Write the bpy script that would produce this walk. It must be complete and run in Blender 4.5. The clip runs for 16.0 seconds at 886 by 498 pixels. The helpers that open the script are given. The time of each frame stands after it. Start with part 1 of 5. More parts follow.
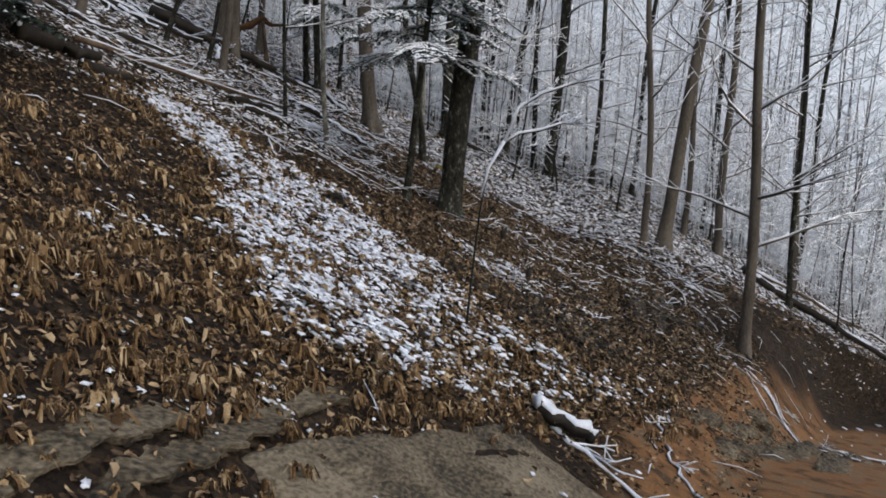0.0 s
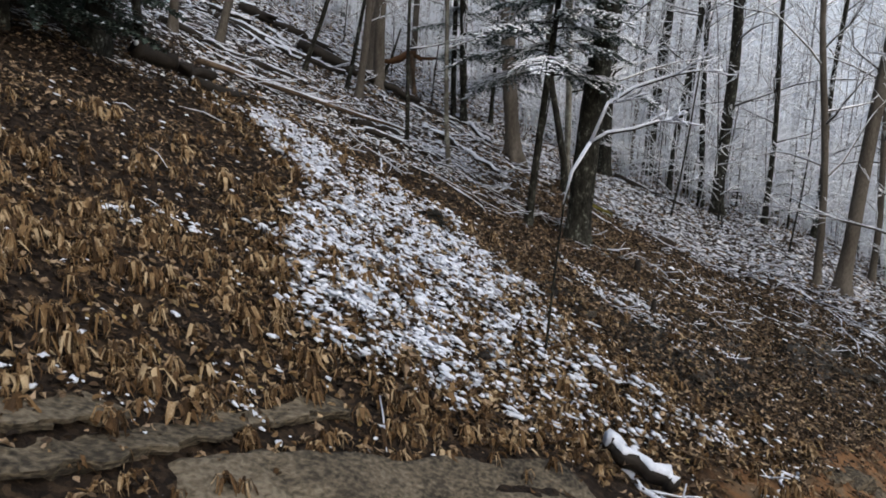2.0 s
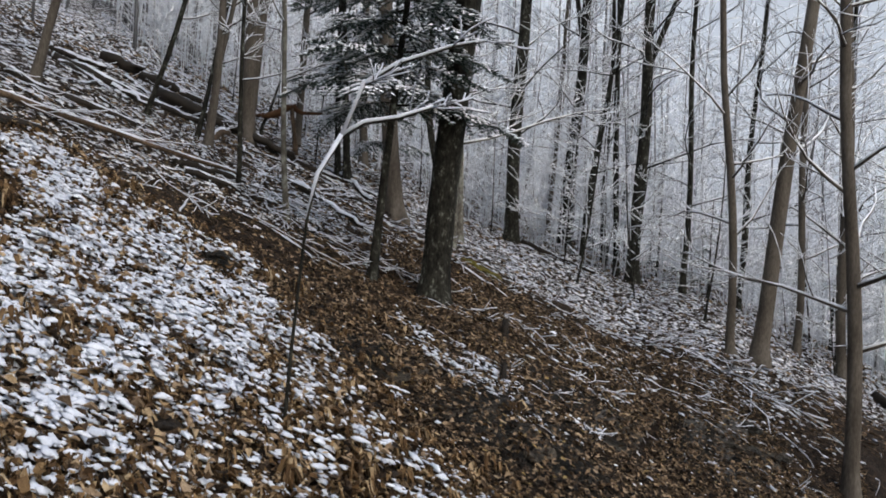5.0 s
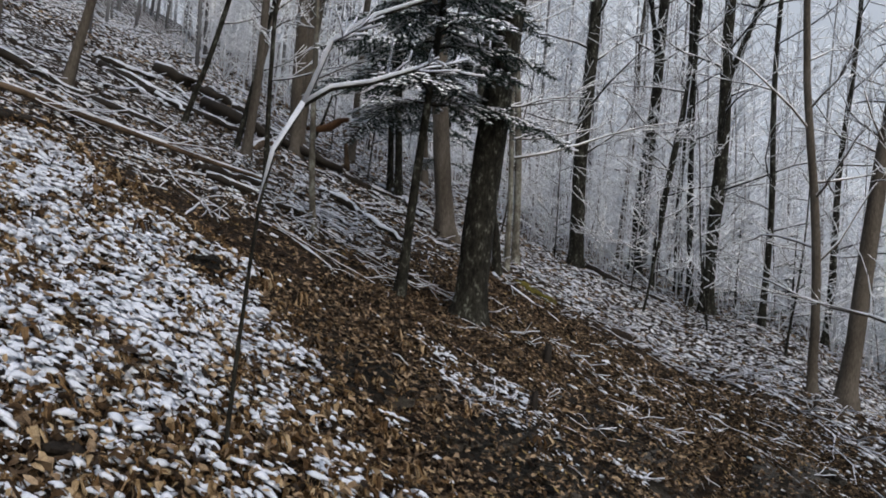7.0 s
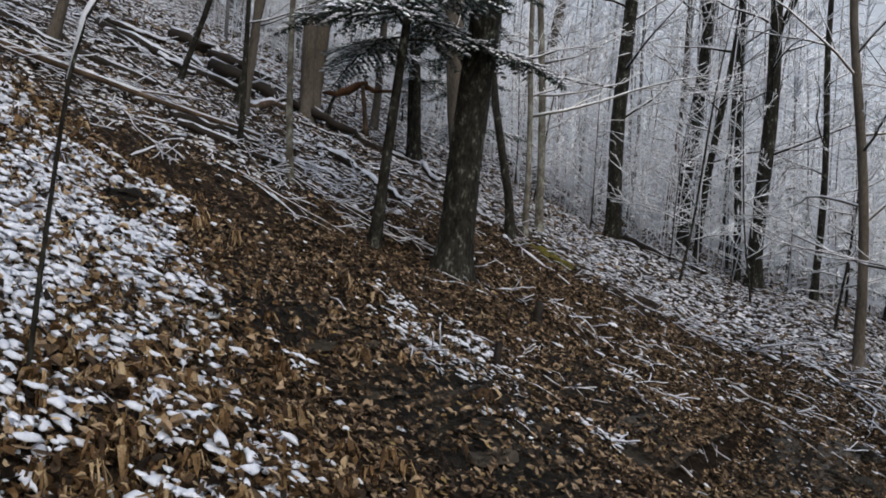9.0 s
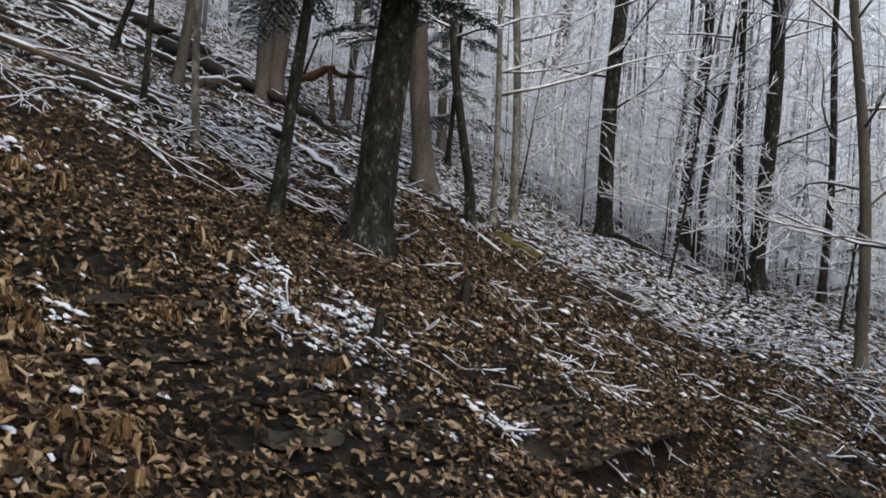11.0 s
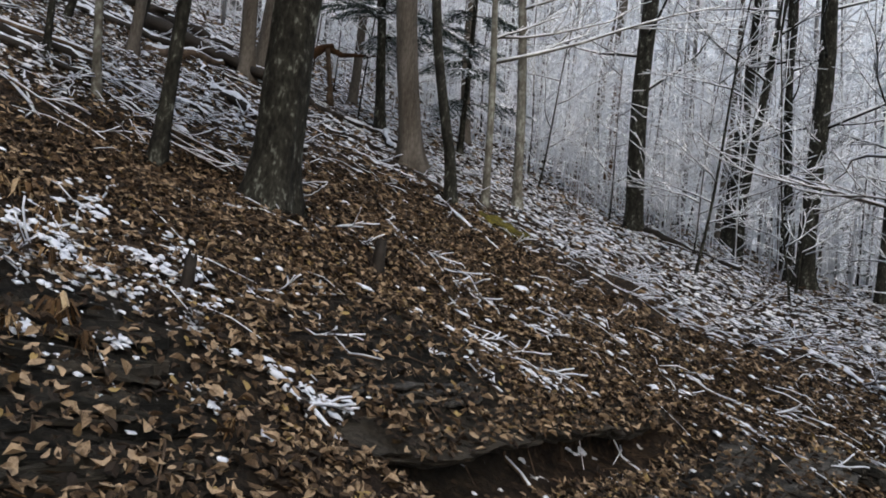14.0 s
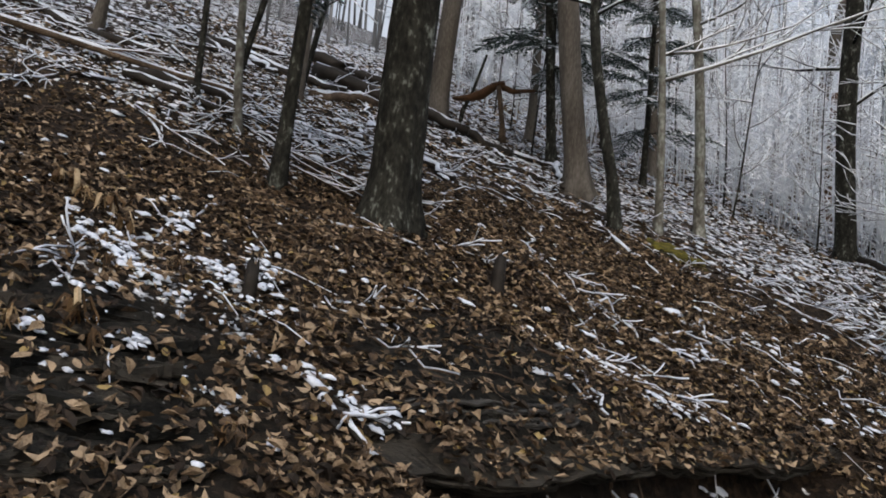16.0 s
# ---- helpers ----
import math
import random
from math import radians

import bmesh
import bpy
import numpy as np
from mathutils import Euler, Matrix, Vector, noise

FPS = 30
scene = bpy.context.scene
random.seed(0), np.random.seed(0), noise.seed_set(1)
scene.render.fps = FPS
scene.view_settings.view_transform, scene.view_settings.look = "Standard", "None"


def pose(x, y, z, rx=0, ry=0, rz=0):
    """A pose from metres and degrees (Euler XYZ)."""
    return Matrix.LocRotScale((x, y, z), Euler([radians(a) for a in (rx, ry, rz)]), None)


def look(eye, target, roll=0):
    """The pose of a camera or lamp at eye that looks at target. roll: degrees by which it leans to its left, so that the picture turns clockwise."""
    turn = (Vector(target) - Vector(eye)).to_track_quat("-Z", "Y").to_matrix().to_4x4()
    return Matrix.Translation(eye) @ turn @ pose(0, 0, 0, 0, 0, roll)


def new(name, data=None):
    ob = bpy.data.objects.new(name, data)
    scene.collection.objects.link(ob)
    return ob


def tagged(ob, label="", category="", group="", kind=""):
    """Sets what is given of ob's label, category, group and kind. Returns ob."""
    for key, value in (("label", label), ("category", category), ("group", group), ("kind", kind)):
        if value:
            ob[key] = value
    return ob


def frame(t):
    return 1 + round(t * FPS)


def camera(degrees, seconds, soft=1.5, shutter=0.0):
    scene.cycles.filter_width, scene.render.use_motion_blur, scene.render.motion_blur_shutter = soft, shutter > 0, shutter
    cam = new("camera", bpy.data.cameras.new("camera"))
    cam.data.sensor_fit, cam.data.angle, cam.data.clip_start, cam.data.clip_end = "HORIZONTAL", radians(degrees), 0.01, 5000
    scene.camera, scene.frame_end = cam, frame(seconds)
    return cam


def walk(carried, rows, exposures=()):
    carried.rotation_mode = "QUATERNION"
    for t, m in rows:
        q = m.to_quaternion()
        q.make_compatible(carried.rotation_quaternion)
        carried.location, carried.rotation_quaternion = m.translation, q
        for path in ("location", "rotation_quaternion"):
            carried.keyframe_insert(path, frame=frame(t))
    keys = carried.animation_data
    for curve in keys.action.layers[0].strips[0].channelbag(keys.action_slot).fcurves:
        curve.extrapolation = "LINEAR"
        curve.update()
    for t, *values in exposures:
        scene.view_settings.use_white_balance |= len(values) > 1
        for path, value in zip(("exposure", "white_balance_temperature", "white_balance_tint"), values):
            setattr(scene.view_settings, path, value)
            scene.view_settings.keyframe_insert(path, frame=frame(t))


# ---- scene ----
cam = camera(53.4, 16.0, soft=1.8)
PATH = [
    (0, (0.000, 0.000, 0.001), (-0.002, 1.983, -0.260), 4.41),
    (0.5, (0.168, 0.194, -0.055), (-0.030, 2.167, -0.316), 4.38),
    (1, (0.385, 0.403, -0.151), (0.090, 2.365, -0.402), 4.34),
    (1.5, (0.732, 0.621, -0.251), (0.376, 2.576, -0.477), 4.13),
    (2, (1.063, 0.991, -0.392), (0.627, 2.935, -0.570), 4.31),
    (2.5, (1.358, 1.450, -0.477), (0.738, 3.348, -0.591), 4.57),
    (3, (1.323, 1.928, -0.485), (0.579, 3.783, -0.536), 4.69),
    (3.5, (1.551, 2.284, -0.551), (0.889, 4.172, -0.549), 4.84),
    (4, (1.890, 2.803, -0.680), (1.355, 4.730, -0.647), 4.08),
    (4.5, (1.992, 3.212, -0.793), (1.599, 5.173, -0.758), 4.09),
    (4.7, (2.154, 3.271, -0.821), (1.800, 5.239, -0.794), 3.95),
    (6.8, (2.647, 4.573, -0.954), (2.113, 6.499, -0.874), 5.44),
    (7, (2.683, 4.641, -0.989), (2.137, 6.563, -0.905), 5.32),
    (7.5, (2.947, 4.925, -1.105), (2.383, 6.843, -1.058), 5.20),
    (8, (3.138, 5.237, -1.204), (2.553, 7.150, -1.180), 5.21),
    (8.5, (3.272, 5.609, -1.307), (2.619, 7.499, -1.282), 5.28),
    (9, (3.462, 5.874, -1.347), (2.762, 7.747, -1.297), 5.25),
    (9.2, (3.496, 5.999, -1.398), (2.795, 7.871, -1.335), 5.26),
    (11.3, (4.160, 7.861, -1.752), (3.390, 9.703, -1.643), 5.55),
    (11.5, (4.202, 8.037, -1.765), (3.431, 9.879, -1.645), 5.56),
    (12, (4.262, 8.452, -1.836), (3.493, 10.294, -1.718), 5.68),
    (12.5, (4.359, 8.760, -1.897), (3.543, 10.582, -1.775), 5.69),
    (13, (4.480, 9.037, -1.944), (3.616, 10.835, -1.808), 5.77),
    (13.5, (4.600, 9.312, -1.977), (3.703, 11.095, -1.853), 5.81),
    (14, (4.781, 9.576, -2.040), (3.850, 11.343, -1.918), 6.02),
    (14.5, (4.801, 9.911, -2.118), (3.797, 11.638, -2.006), 6.03),
    (15, (4.924, 10.161, -2.147), (3.820, 11.823, -2.010), 6.01),
    (15.5, (4.947, 10.403, -2.175), (3.714, 11.970, -2.019), 5.66),
    (16, (5.089, 10.499, -2.216), (3.752, 11.973, -2.019), 5.52),
]
EXPOSURES = [(0, 0.18), (4.7, 0.22), (6.8, 0.0), (9.2, 0.03), (11.3, 0.22), (16, 0.22)]
walk(cam, [(t, look(eye, target, roll)) for t, eye, target, roll in PATH], EXPOSURES)

# ---- sky and light: an overcast winter day ----
world = bpy.data.worlds.new("overcast_sky")
scene.world = world
world.use_nodes = True
wn, wl = world.node_tree.nodes, world.node_tree.links
wn.clear()
sky = wn.new("ShaderNodeTexSky")
sky.sky_type, sky.sun_disc = "NISHITA", False
sky.sun_elevation, sky.sun_rotation = radians(38), radians(140)
sky.air_density, sky.dust_density = 1.0, 4.0
hsv = wn.new("ShaderNodeHueSaturation")
hsv.inputs["Saturation"].default_value = 0.80
wbg = wn.new("ShaderNodeBackground")
wbg.inputs["Strength"].default_value = 0.15
wout = wn.new("ShaderNodeOutputWorld")
wl.new(sky.outputs[0], hsv.inputs["Color"])
wl.new(hsv.outputs[0], wbg.inputs["Color"])
wl.new(wbg.outputs[0], wout.inputs["Surface"])
sun_lamp = new("sun", bpy.data.lights.new("sun", "SUN"))
sun_lamp.data.energy, sun_lamp.data.angle, sun_lamp.data.color = 0.75, radians(30), (0.94, 0.98, 1.0)
sun_lamp.matrix_world = look((0, 0, 30), (-4, 5, 10))


# ---- materials ----
def material(name, tones, scale=6.0, rough=0.8, bump=0.3, fine=60.0, stretch=(1, 1, 1), per=None, metal=0.0, spread=(0.3, 0.7), deep=0.02):
    """Two scales of noise between tones, with relief. per: 'island' or 'object' shifts the tone piece by piece."""
    m = bpy.data.materials.new(name)
    m.use_nodes = True
    n, l = m.node_tree.nodes, m.node_tree.links
    b = n["Principled BSDF"]
    tc = n.new("ShaderNodeTexCoord")
    mp = n.new("ShaderNodeMapping")
    mp.inputs["Scale"].default_value = stretch
    l.new(tc.outputs["Object"], mp.inputs["Vector"])
    big, small = n.new("ShaderNodeTexNoise"), n.new("ShaderNodeTexNoise")
    for tex, sc, det in ((big, scale, 5.0), (small, fine, 4.0)):
        tex.inputs["Scale"].default_value, tex.inputs["Detail"].default_value = sc, det
        l.new(mp.outputs[0], tex.inputs["Vector"])
    mix = n.new("ShaderNodeMath")
    mix.operation = "MULTIPLY_ADD"
    mix.inputs[1].default_value = 0.45
    l.new(small.outputs["Fac"], mix.inputs[0])
    half = n.new("ShaderNodeMath")
    half.operation = "MULTIPLY"
    half.inputs[1].default_value = 0.55
    l.new(big.outputs["Fac"], half.inputs[0])
    l.new(half.outputs[0], mix.inputs[2])
    fac = mix.outputs[0]
    if per:
        src = n.new("ShaderNodeNewGeometry").outputs["Random Per Island"] if per == "island" else n.new("ShaderNodeObjectInfo").outputs["Random"]
        add = n.new("ShaderNodeMath")
        add.operation = "MULTIPLY_ADD"
        add.inputs[1].default_value = 0.45
        l.new(src, add.inputs[0])
        sub = n.new("ShaderNodeMath")
        sub.operation = "MULTIPLY_ADD"
        sub.inputs[1].default_value, sub.inputs[2].default_value = 0.55, 0.0
        l.new(fac, sub.inputs[0])
        l.new(sub.outputs[0], add.inputs[2])
        fac = add.outputs[0]
    ramp = n.new("ShaderNodeValToRGB")
    el = ramp.color_ramp.elements
    lo, hi = spread
    for i, tone in enumerate(tones):
        pos = lo + (hi - lo) * i / max(1, len(tones) - 1)
        e = el[i] if i < 2 else el.new(pos)
        e.position, e.color = pos, (*tone, 1)
    l.new(fac, ramp.inputs[0])
    l.new(ramp.outputs[0], b.inputs["Base Color"])
    b.inputs["Roughness"].default_value, b.inputs["Metallic"].default_value = rough, metal
    b.inputs["Specular IOR Level"].default_value = 0.15
    bp = n.new("ShaderNodeBump")
    bp.inputs["Strength"].default_value, bp.inputs["Distance"].default_value = bump, deep
    l.new(mix.outputs[0], bp.inputs["Height"])
    l.new(bp.outputs[0], b.inputs["Normal"])
    return m


SNOW = material("snow", [(0.42, 0.47, 0.56), (0.66, 0.70, 0.78)], 12, 0.6, 0.35, 90)
RIME = material("snow_on_twigs", [(0.70, 0.75, 0.83), (0.88, 0.91, 0.95)], 3, 0.7, 0.1, 40)
BARK_DARK = material("dark_furrowed_bark", [(0.004, 0.004, 0.0035), (0.012, 0.0115, 0.0095), (0.026, 0.026, 0.021), (0.16, 0.175, 0.155)], 11, 0.9, 1.0, 34, (1, 1, 0.5), spread=(0.36, 0.67))
BARK_GREY = material("grey_bark", [(0.03, 0.026, 0.021), (0.075, 0.066, 0.056), (0.13, 0.12, 0.105)], 4, 0.9, 0.6, 40, (1, 1, 0.3))
BARK_PALE = material("pale_lichen_bark", [(0.03, 0.027, 0.022), (0.11, 0.105, 0.09), (0.30, 0.32, 0.29)], 6, 0.9, 0.4, 25, (1, 1, 0.6))
# bark of the far trunks, paled and blued: distance haze put into its colour
BARK_FAR_HAZED = material("hazed_distant_bark", [(0.09, 0.092, 0.098), (0.24, 0.25, 0.265)], 2, 0.9, 0.2, 20, (1, 1, 0.3), "island")
WOOD = material("weathered_dead_wood", [(0.02, 0.015, 0.011), (0.07, 0.05, 0.035), (0.16, 0.12, 0.085)], 5, 0.85, 0.6, 50, (0.4, 1, 1))
WOOD_WET = material("black_wet_rotten_wood", [(0.008, 0.007, 0.006), (0.025, 0.02, 0.016)], 6, 0.6, 0.6, 40)
WOOD_ORANGE = material("broken_reddish_wood", [(0.03, 0.017, 0.010), (0.11, 0.058, 0.03)], 5, 0.85, 0.8, 40, (1, 1, 0.3))
LEAF_BROWN = material("wet_brown_leaf", [(0.006, 0.0045, 0.0035), (0.022, 0.015, 0.010), (0.085, 0.056, 0.033), (0.30, 0.225, 0.15)], 20, 0.6, 0.3, 120, (1, 1, 1), "island", spread=(0.24, 0.71))
LEAF_TAN = material("wilted_tan_leaf", [(0.010, 0.006, 0.003), (0.035, 0.020, 0.009), (0.078, 0.045, 0.020), (0.155, 0.100, 0.048), (0.37, 0.29, 0.185)], 14, 0.7, 0.3, 120, (1, 1, 1), "island", spread=(0.2, 0.73))
LEAF_YELLOW = material("yellowed_leaf", [(0.035, 0.022, 0.010), (0.105, 0.068, 0.029), (0.27, 0.20, 0.085)], 20, 0.6, 0.2, 120, (1, 1, 1), "island")
NEEDLE = material("hemlock_needles", [(0.030, 0.048, 0.042), (0.060, 0.090, 0.078), (0.11, 0.15, 0.13)], 8, 0.7, 0.1, 60, (1, 1, 1), "island")
ROCK = material("wet_shale", [(0.005, 0.005, 0.004), (0.016, 0.015, 0.012), (0.034, 0.030, 0.024), (0.07, 0.06, 0.047)], 6, 0.55, 1.0, 40, (0.8, 0.8, 8), "object", spread=(0.25, 0.75), deep=0.05)
ROCK_GREY = material("grey_striated_shale", [(0.010, 0.010, 0.0095), (0.040, 0.039, 0.037), (0.085, 0.082, 0.077), (0.15, 0.145, 0.135)], 6, 0.6, 1.0, 40, (0.8, 0.8, 9), spread=(0.28, 0.72), deep=0.05)
ROCK_TAN = material("tan_sandstone", [(0.012, 0.011, 0.009), (0.045, 0.038, 0.028), (0.105, 0.088, 0.062), (0.17, 0.145, 0.107)], 1.9, 0.8, 1.0, 30, (0.8, 0.8, 2), spread=(0.36, 0.61), deep=0.06)
MOSS = material("yellow_green_moss", [(0.016, 0.015, 0.005), (0.06, 0.052, 0.010), (0.19, 0.16, 0.02)], 9, 0.95, 0.8, 90)


# ---- mesh helpers ----
def mesh_object(name, verts, faces, mats, parent=None, label="", slots=None, smooth=True):
    me = bpy.data.meshes.new(name)
    me.from_pydata(verts, [], faces)
    for m in mats:
        me.materials.append(m)
    if slots is not None:
        me.polygons.foreach_set("material_index", slots)
    if smooth:
        me.polygons.foreach_set("use_smooth", [True] * len(me.polygons))
    me.update()
    ob = new(name, me)
    if parent is not None:
        ob.parent = parent
    if label:
        tagged(ob, label)
    if name in ("snow", "needles"):
        tagged(ob, kind="stuff")
    return ob


def thing(name, label, category, place=(0, 0, 0), group="", kind=""):
    e = new(name)
    e.location = place
    return tagged(e, label, category, group, kind)


class Soup:
    """Gathers tubes, blobs and leaves into one mesh."""

    def __init__(self):
        self.v, self.f, self.s = [], [], []
        self.n = 0

    def add(self, verts, faces, slot=0):
        base = self.n
        self.v.extend(verts)
        self.f.extend([tuple(i + base for i in q) for q in faces])
        self.s.extend([slot] * len(faces))
        self.n += len(verts)

    def tube(self, pts, radii, sides=5, slot=0, wobble=0.0, rng=random):
        pts = [Vector(p) for p in pts]
        out, faces, k = [], [], len(pts)
        ref = Vector((0.31, 0.87, 0.38))
        for i, p in enumerate(pts):
            d = (pts[min(i + 1, k - 1)] - pts[max(i - 1, 0)]).normalized()
            a = d.cross(ref).normalized()
            b = d.cross(a)
            for j in range(sides):
                w = 2 * math.pi * j / sides
                r = radii[i] * (1 + wobble * (rng.random() - 0.5))
                out.append(tuple(p + a * (r * math.cos(w)) + b * (r * math.sin(w))))
        for i in range(k - 1):
            for j in range(sides):
                q = (j + 1) % sides
                faces.append((i * sides + j, i * sides + q, (i + 1) * sides + q, (i + 1) * sides + j))
        faces.append(tuple(range(sides))[::-1])
        faces.append(tuple((k - 1) * sides + j for j in range(sides)))
        self.add(out, faces, slot)

    def make(self, name, mats, parent=None, label="", smooth=True):
        return mesh_object(name, self.v, self.f, mats, parent, label, self.s, smooth)


def ease(a, b, x):
    u = min(1.0, max(0.0, (x - a) / (b - a)))
    return u * u * (3 - 2 * u)


# ---- the lie of the land ----
TRAIL = [(-3.2, -5.5, -1.2), (0, 0, -1.55), (1.3, 1.4, -2.02), (1.9, 2.9, -2.35), (2.7, 4.7, -2.55), (3.6, 6.2, -2.98), (4.2, 8.0, -3.32), (4.7, 9.6, -3.62), (5.1, 10.5, -3.78), (7.5, 15.0, -5.1), (11, 21, -6.2)]


def trail_at(x, y):
    """The distance from the trodden line, and its height there."""
    best, height = 1e9, 0.0
    for (ax, ay, az), (bx, by, bz) in zip(TRAIL, TRAIL[1:]):
        dx, dy = bx - ax, by - ay
        u = min(1.0, max(0.0, ((x - ax) * dx + (y - ay) * dy) / (dx * dx + dy * dy)))
        d = math.hypot(x - ax - u * dx, y - ay - u * dy)
        if d < best:
            best, height = d, az + u * (bz - az)
    return best, height


def shale(x, y):
    """Where bare shale breaks the slope into steps, 0 to 1."""
    a = ease(1.25, 0.5, math.hypot((x - 1.7) * 0.9, (y - 11.9) * 0.8))
    c = ease(1.2, 0.5, math.hypot((x - 3.95) * 1.3, (y - 15.6) * 0.55))
    e = ease(0.9, 0.4, math.hypot(x - 2.1, (y - 14.3) * 0.7))
    g = ease(0.9, 0.4, math.hypot(x + 0.1, y - 11.6))
    return max(a, c, e, g)


def terrace(x, y):
    s = shale(x, y)
    if s <= 0:
        return 0.0
    d = (0.436 * x - 0.09 * y + 0.09 * noise.noise(Vector((x, y, 9)) * 1.1)) / 0.10
    f = d - math.floor(d)
    return s * 0.10 * (ease(0.62, 0.95, f) - f) * 0.85


def lip(x, y):
    """How far a place lies beyond the edge of the overhanging shale, along the fall of the slope."""
    return x - 2.80 - 0.165 * (y - 13.7)


def hillside(x, y):
    z = -2.773 - 0.436 * x + 0.09 * y
    z += 0.7 * ease(2.2, 5.2, x) * ease(16, 20, y) + 0.45 * ease(22, 28, y) * ease(-1, 2, x)
    d = lip(x, y)
    z -= (0.20 * (1 - ease(0.05, 0.5, d)) + 0.13 * (1 - ease(0.6, 1.7, d))) * ease(-0.32, -0.22, d) * ease(12.9, 13.5, y) * ease(16.9, 16.3, y)
    z -= terrace(x, y)
    far = max(0.0, y - 34) + max(0.0, x - 22) * 0.5
    z -= 0.004 * far * far / (1 + 0.02 * far)
    return z


def lie(x, y):
    z = hillside(x, y)
    if -6 < x < 13 and -8 < y < 22:
        d, h = trail_at(x, y)
        w = 1 - ease(0.65, 1.9, d)
        z = z * (1 - w) + h * w
    return z


def relief(x, y):
    p = Vector((x, y, 0))
    return 0.10 * (noise.noise(p * 0.8) + 0.5 * noise.noise(p * 2.1)) + 0.03 * noise.noise(p * 6)


def ground_z(x, y):
    return lie(x, y) + relief(x, y) * ease(0.3, 2.0, trail_at(x, y)[0] if -6 < x < 13 and -8 < y < 22 else 9)


def resting(x, y):
    """The height at which a leaf comes to lie: the ground, or the shelf over the hollow."""
    z = ground_z(x, y)
    if -0.36 < lip(x, y) < 0.03 and 13.3 < y < 16.5:
        z = max(z, -2.773 - 0.436 * x + 0.09 * y + relief(x, y))
    return z


def on_ground(x, y, up=0.0):
    return Vector((x, y, ground_z(x, y) + up))


# ---- where the snow, clay and rock lie ----
SNOW_PATCH = [(-4.3, 11.8), (-3.2, 10.8), (-2.6, 10.4), (-2.05, 8.0), (-1.3, 7.0), (-0.3, 6.7), (0.97, 7.9), (2.7, 10.4), (1.8, 9.8), (0.6, 10.2), (-0.3, 11.2), (-1.5, 12.3), (-2.9, 12.2), (-4.2, 13.0)]
CLAY_BANK = [(1.5, 6.4), (1.6, 8.0), (2.8, 10.4), (4.2, 13.0), (5.5, 15.5), (7.5, 17.6), (10, 19.5), (10, 13), (4.5, 7.0), (3, 5.5)]


def inside(poly, x, y):
    """Signed distance to a polygon's edge, positive inside."""
    d, odd = 1e9, False
    for (ax, ay), (bx, by) in zip(poly, poly[1:] + poly[:1]):
        dx, dy = bx - ax, by - ay
        u = min(1.0, max(0.0, ((x - ax) * dx + (y - ay) * dy) / (dx * dx + dy * dy)))
        d = min(d, math.hypot(x - ax - u * dx, y - ay - u * dy))
        if (ay > y) != (by > y) and x < ax + (y - ay) / (by - ay) * dx:
            odd = not odd
    return d if odd else -d


def snowiness(x, y):
    """How much of the ground is white, 0 to 1."""
    s = 0.05 + 0.12 * ease(0.8, 2.5, x) * ease(13.0, 15.5, y)
    if -5 < x < 3.5 and 6 < y < 14:
        low = 1 - 0.66 * ease(-1.10, -0.56, 0.436 * x - 0.09 * y)
        s = max(s, 0.95 * low * ease(-0.25, 0.25, inside(SNOW_PATCH, x, y) + 0.25 * noise.noise(Vector((x, y, 3)) * 2.3)))
    s = max(s, 0.72 * ease(0.0, 1.6, y - 14.2 - 1.1 * (x + 1.6)) * ease(-0.5, -2.5, x))
    s = max(s, 0.86 * ease(18.5, 22.5, y + 0.5 * noise.noise(Vector((x, y, 0)) * 0.9)))
    s = max(s, 0.65 * ease(2.6, 4.2, x) * ease(16.5, 19.0, y))
    s = max(s, 0.75 * ease(1.1, 0.3, math.hypot((x - 0.9) * 0.9, y - 13.0)))
    s = max(s, 0.16 * ease(1.6, 0.4, math.hypot(x - 2.6, y - 15.5)))
    s = max(s, 0.30 * ease(0.5, 2.0, x) * ease(15.5, 18.0, y), 0.8 * ease(27, 33, y))
    s = max(s, 0.3 * ease(-4.5, -6.5, x) * ease(12.5, 15.0, y))
    return s * (1 - 0.9 * ease(5.3, 6.6, x) * ease(24.0, 21.0, y))


def clayness(x, y):
    if not (0 < x < 12 and 4 < y < 22):
        return 0.0
    return ease(-0.3, 0.4, inside(CLAY_BANK, x, y) + 0.5 * noise.noise(Vector((x, y, 7)) * 1.3))


def grown(lo, hi, fine_lo, fine_hi, step):
    """Grid lines: even within the fine stretch, wider and wider outside."""
    mid = list(np.arange(fine_lo, fine_hi + step / 2, step))
    up, d = [], step
    while (up[-1] if up else mid[-1]) < hi:
        d *= 1.22
        up.append((up[-1] if up else mid[-1]) + d)
    if fine_hi > hi:
        up = []
    down, d = [], step
    while (down[-1] if down else mid[0]) > lo:
        d *= 1.22
        down.append((down[-1] if down else mid[0]) - d)
    return down[::-1] + mid + up


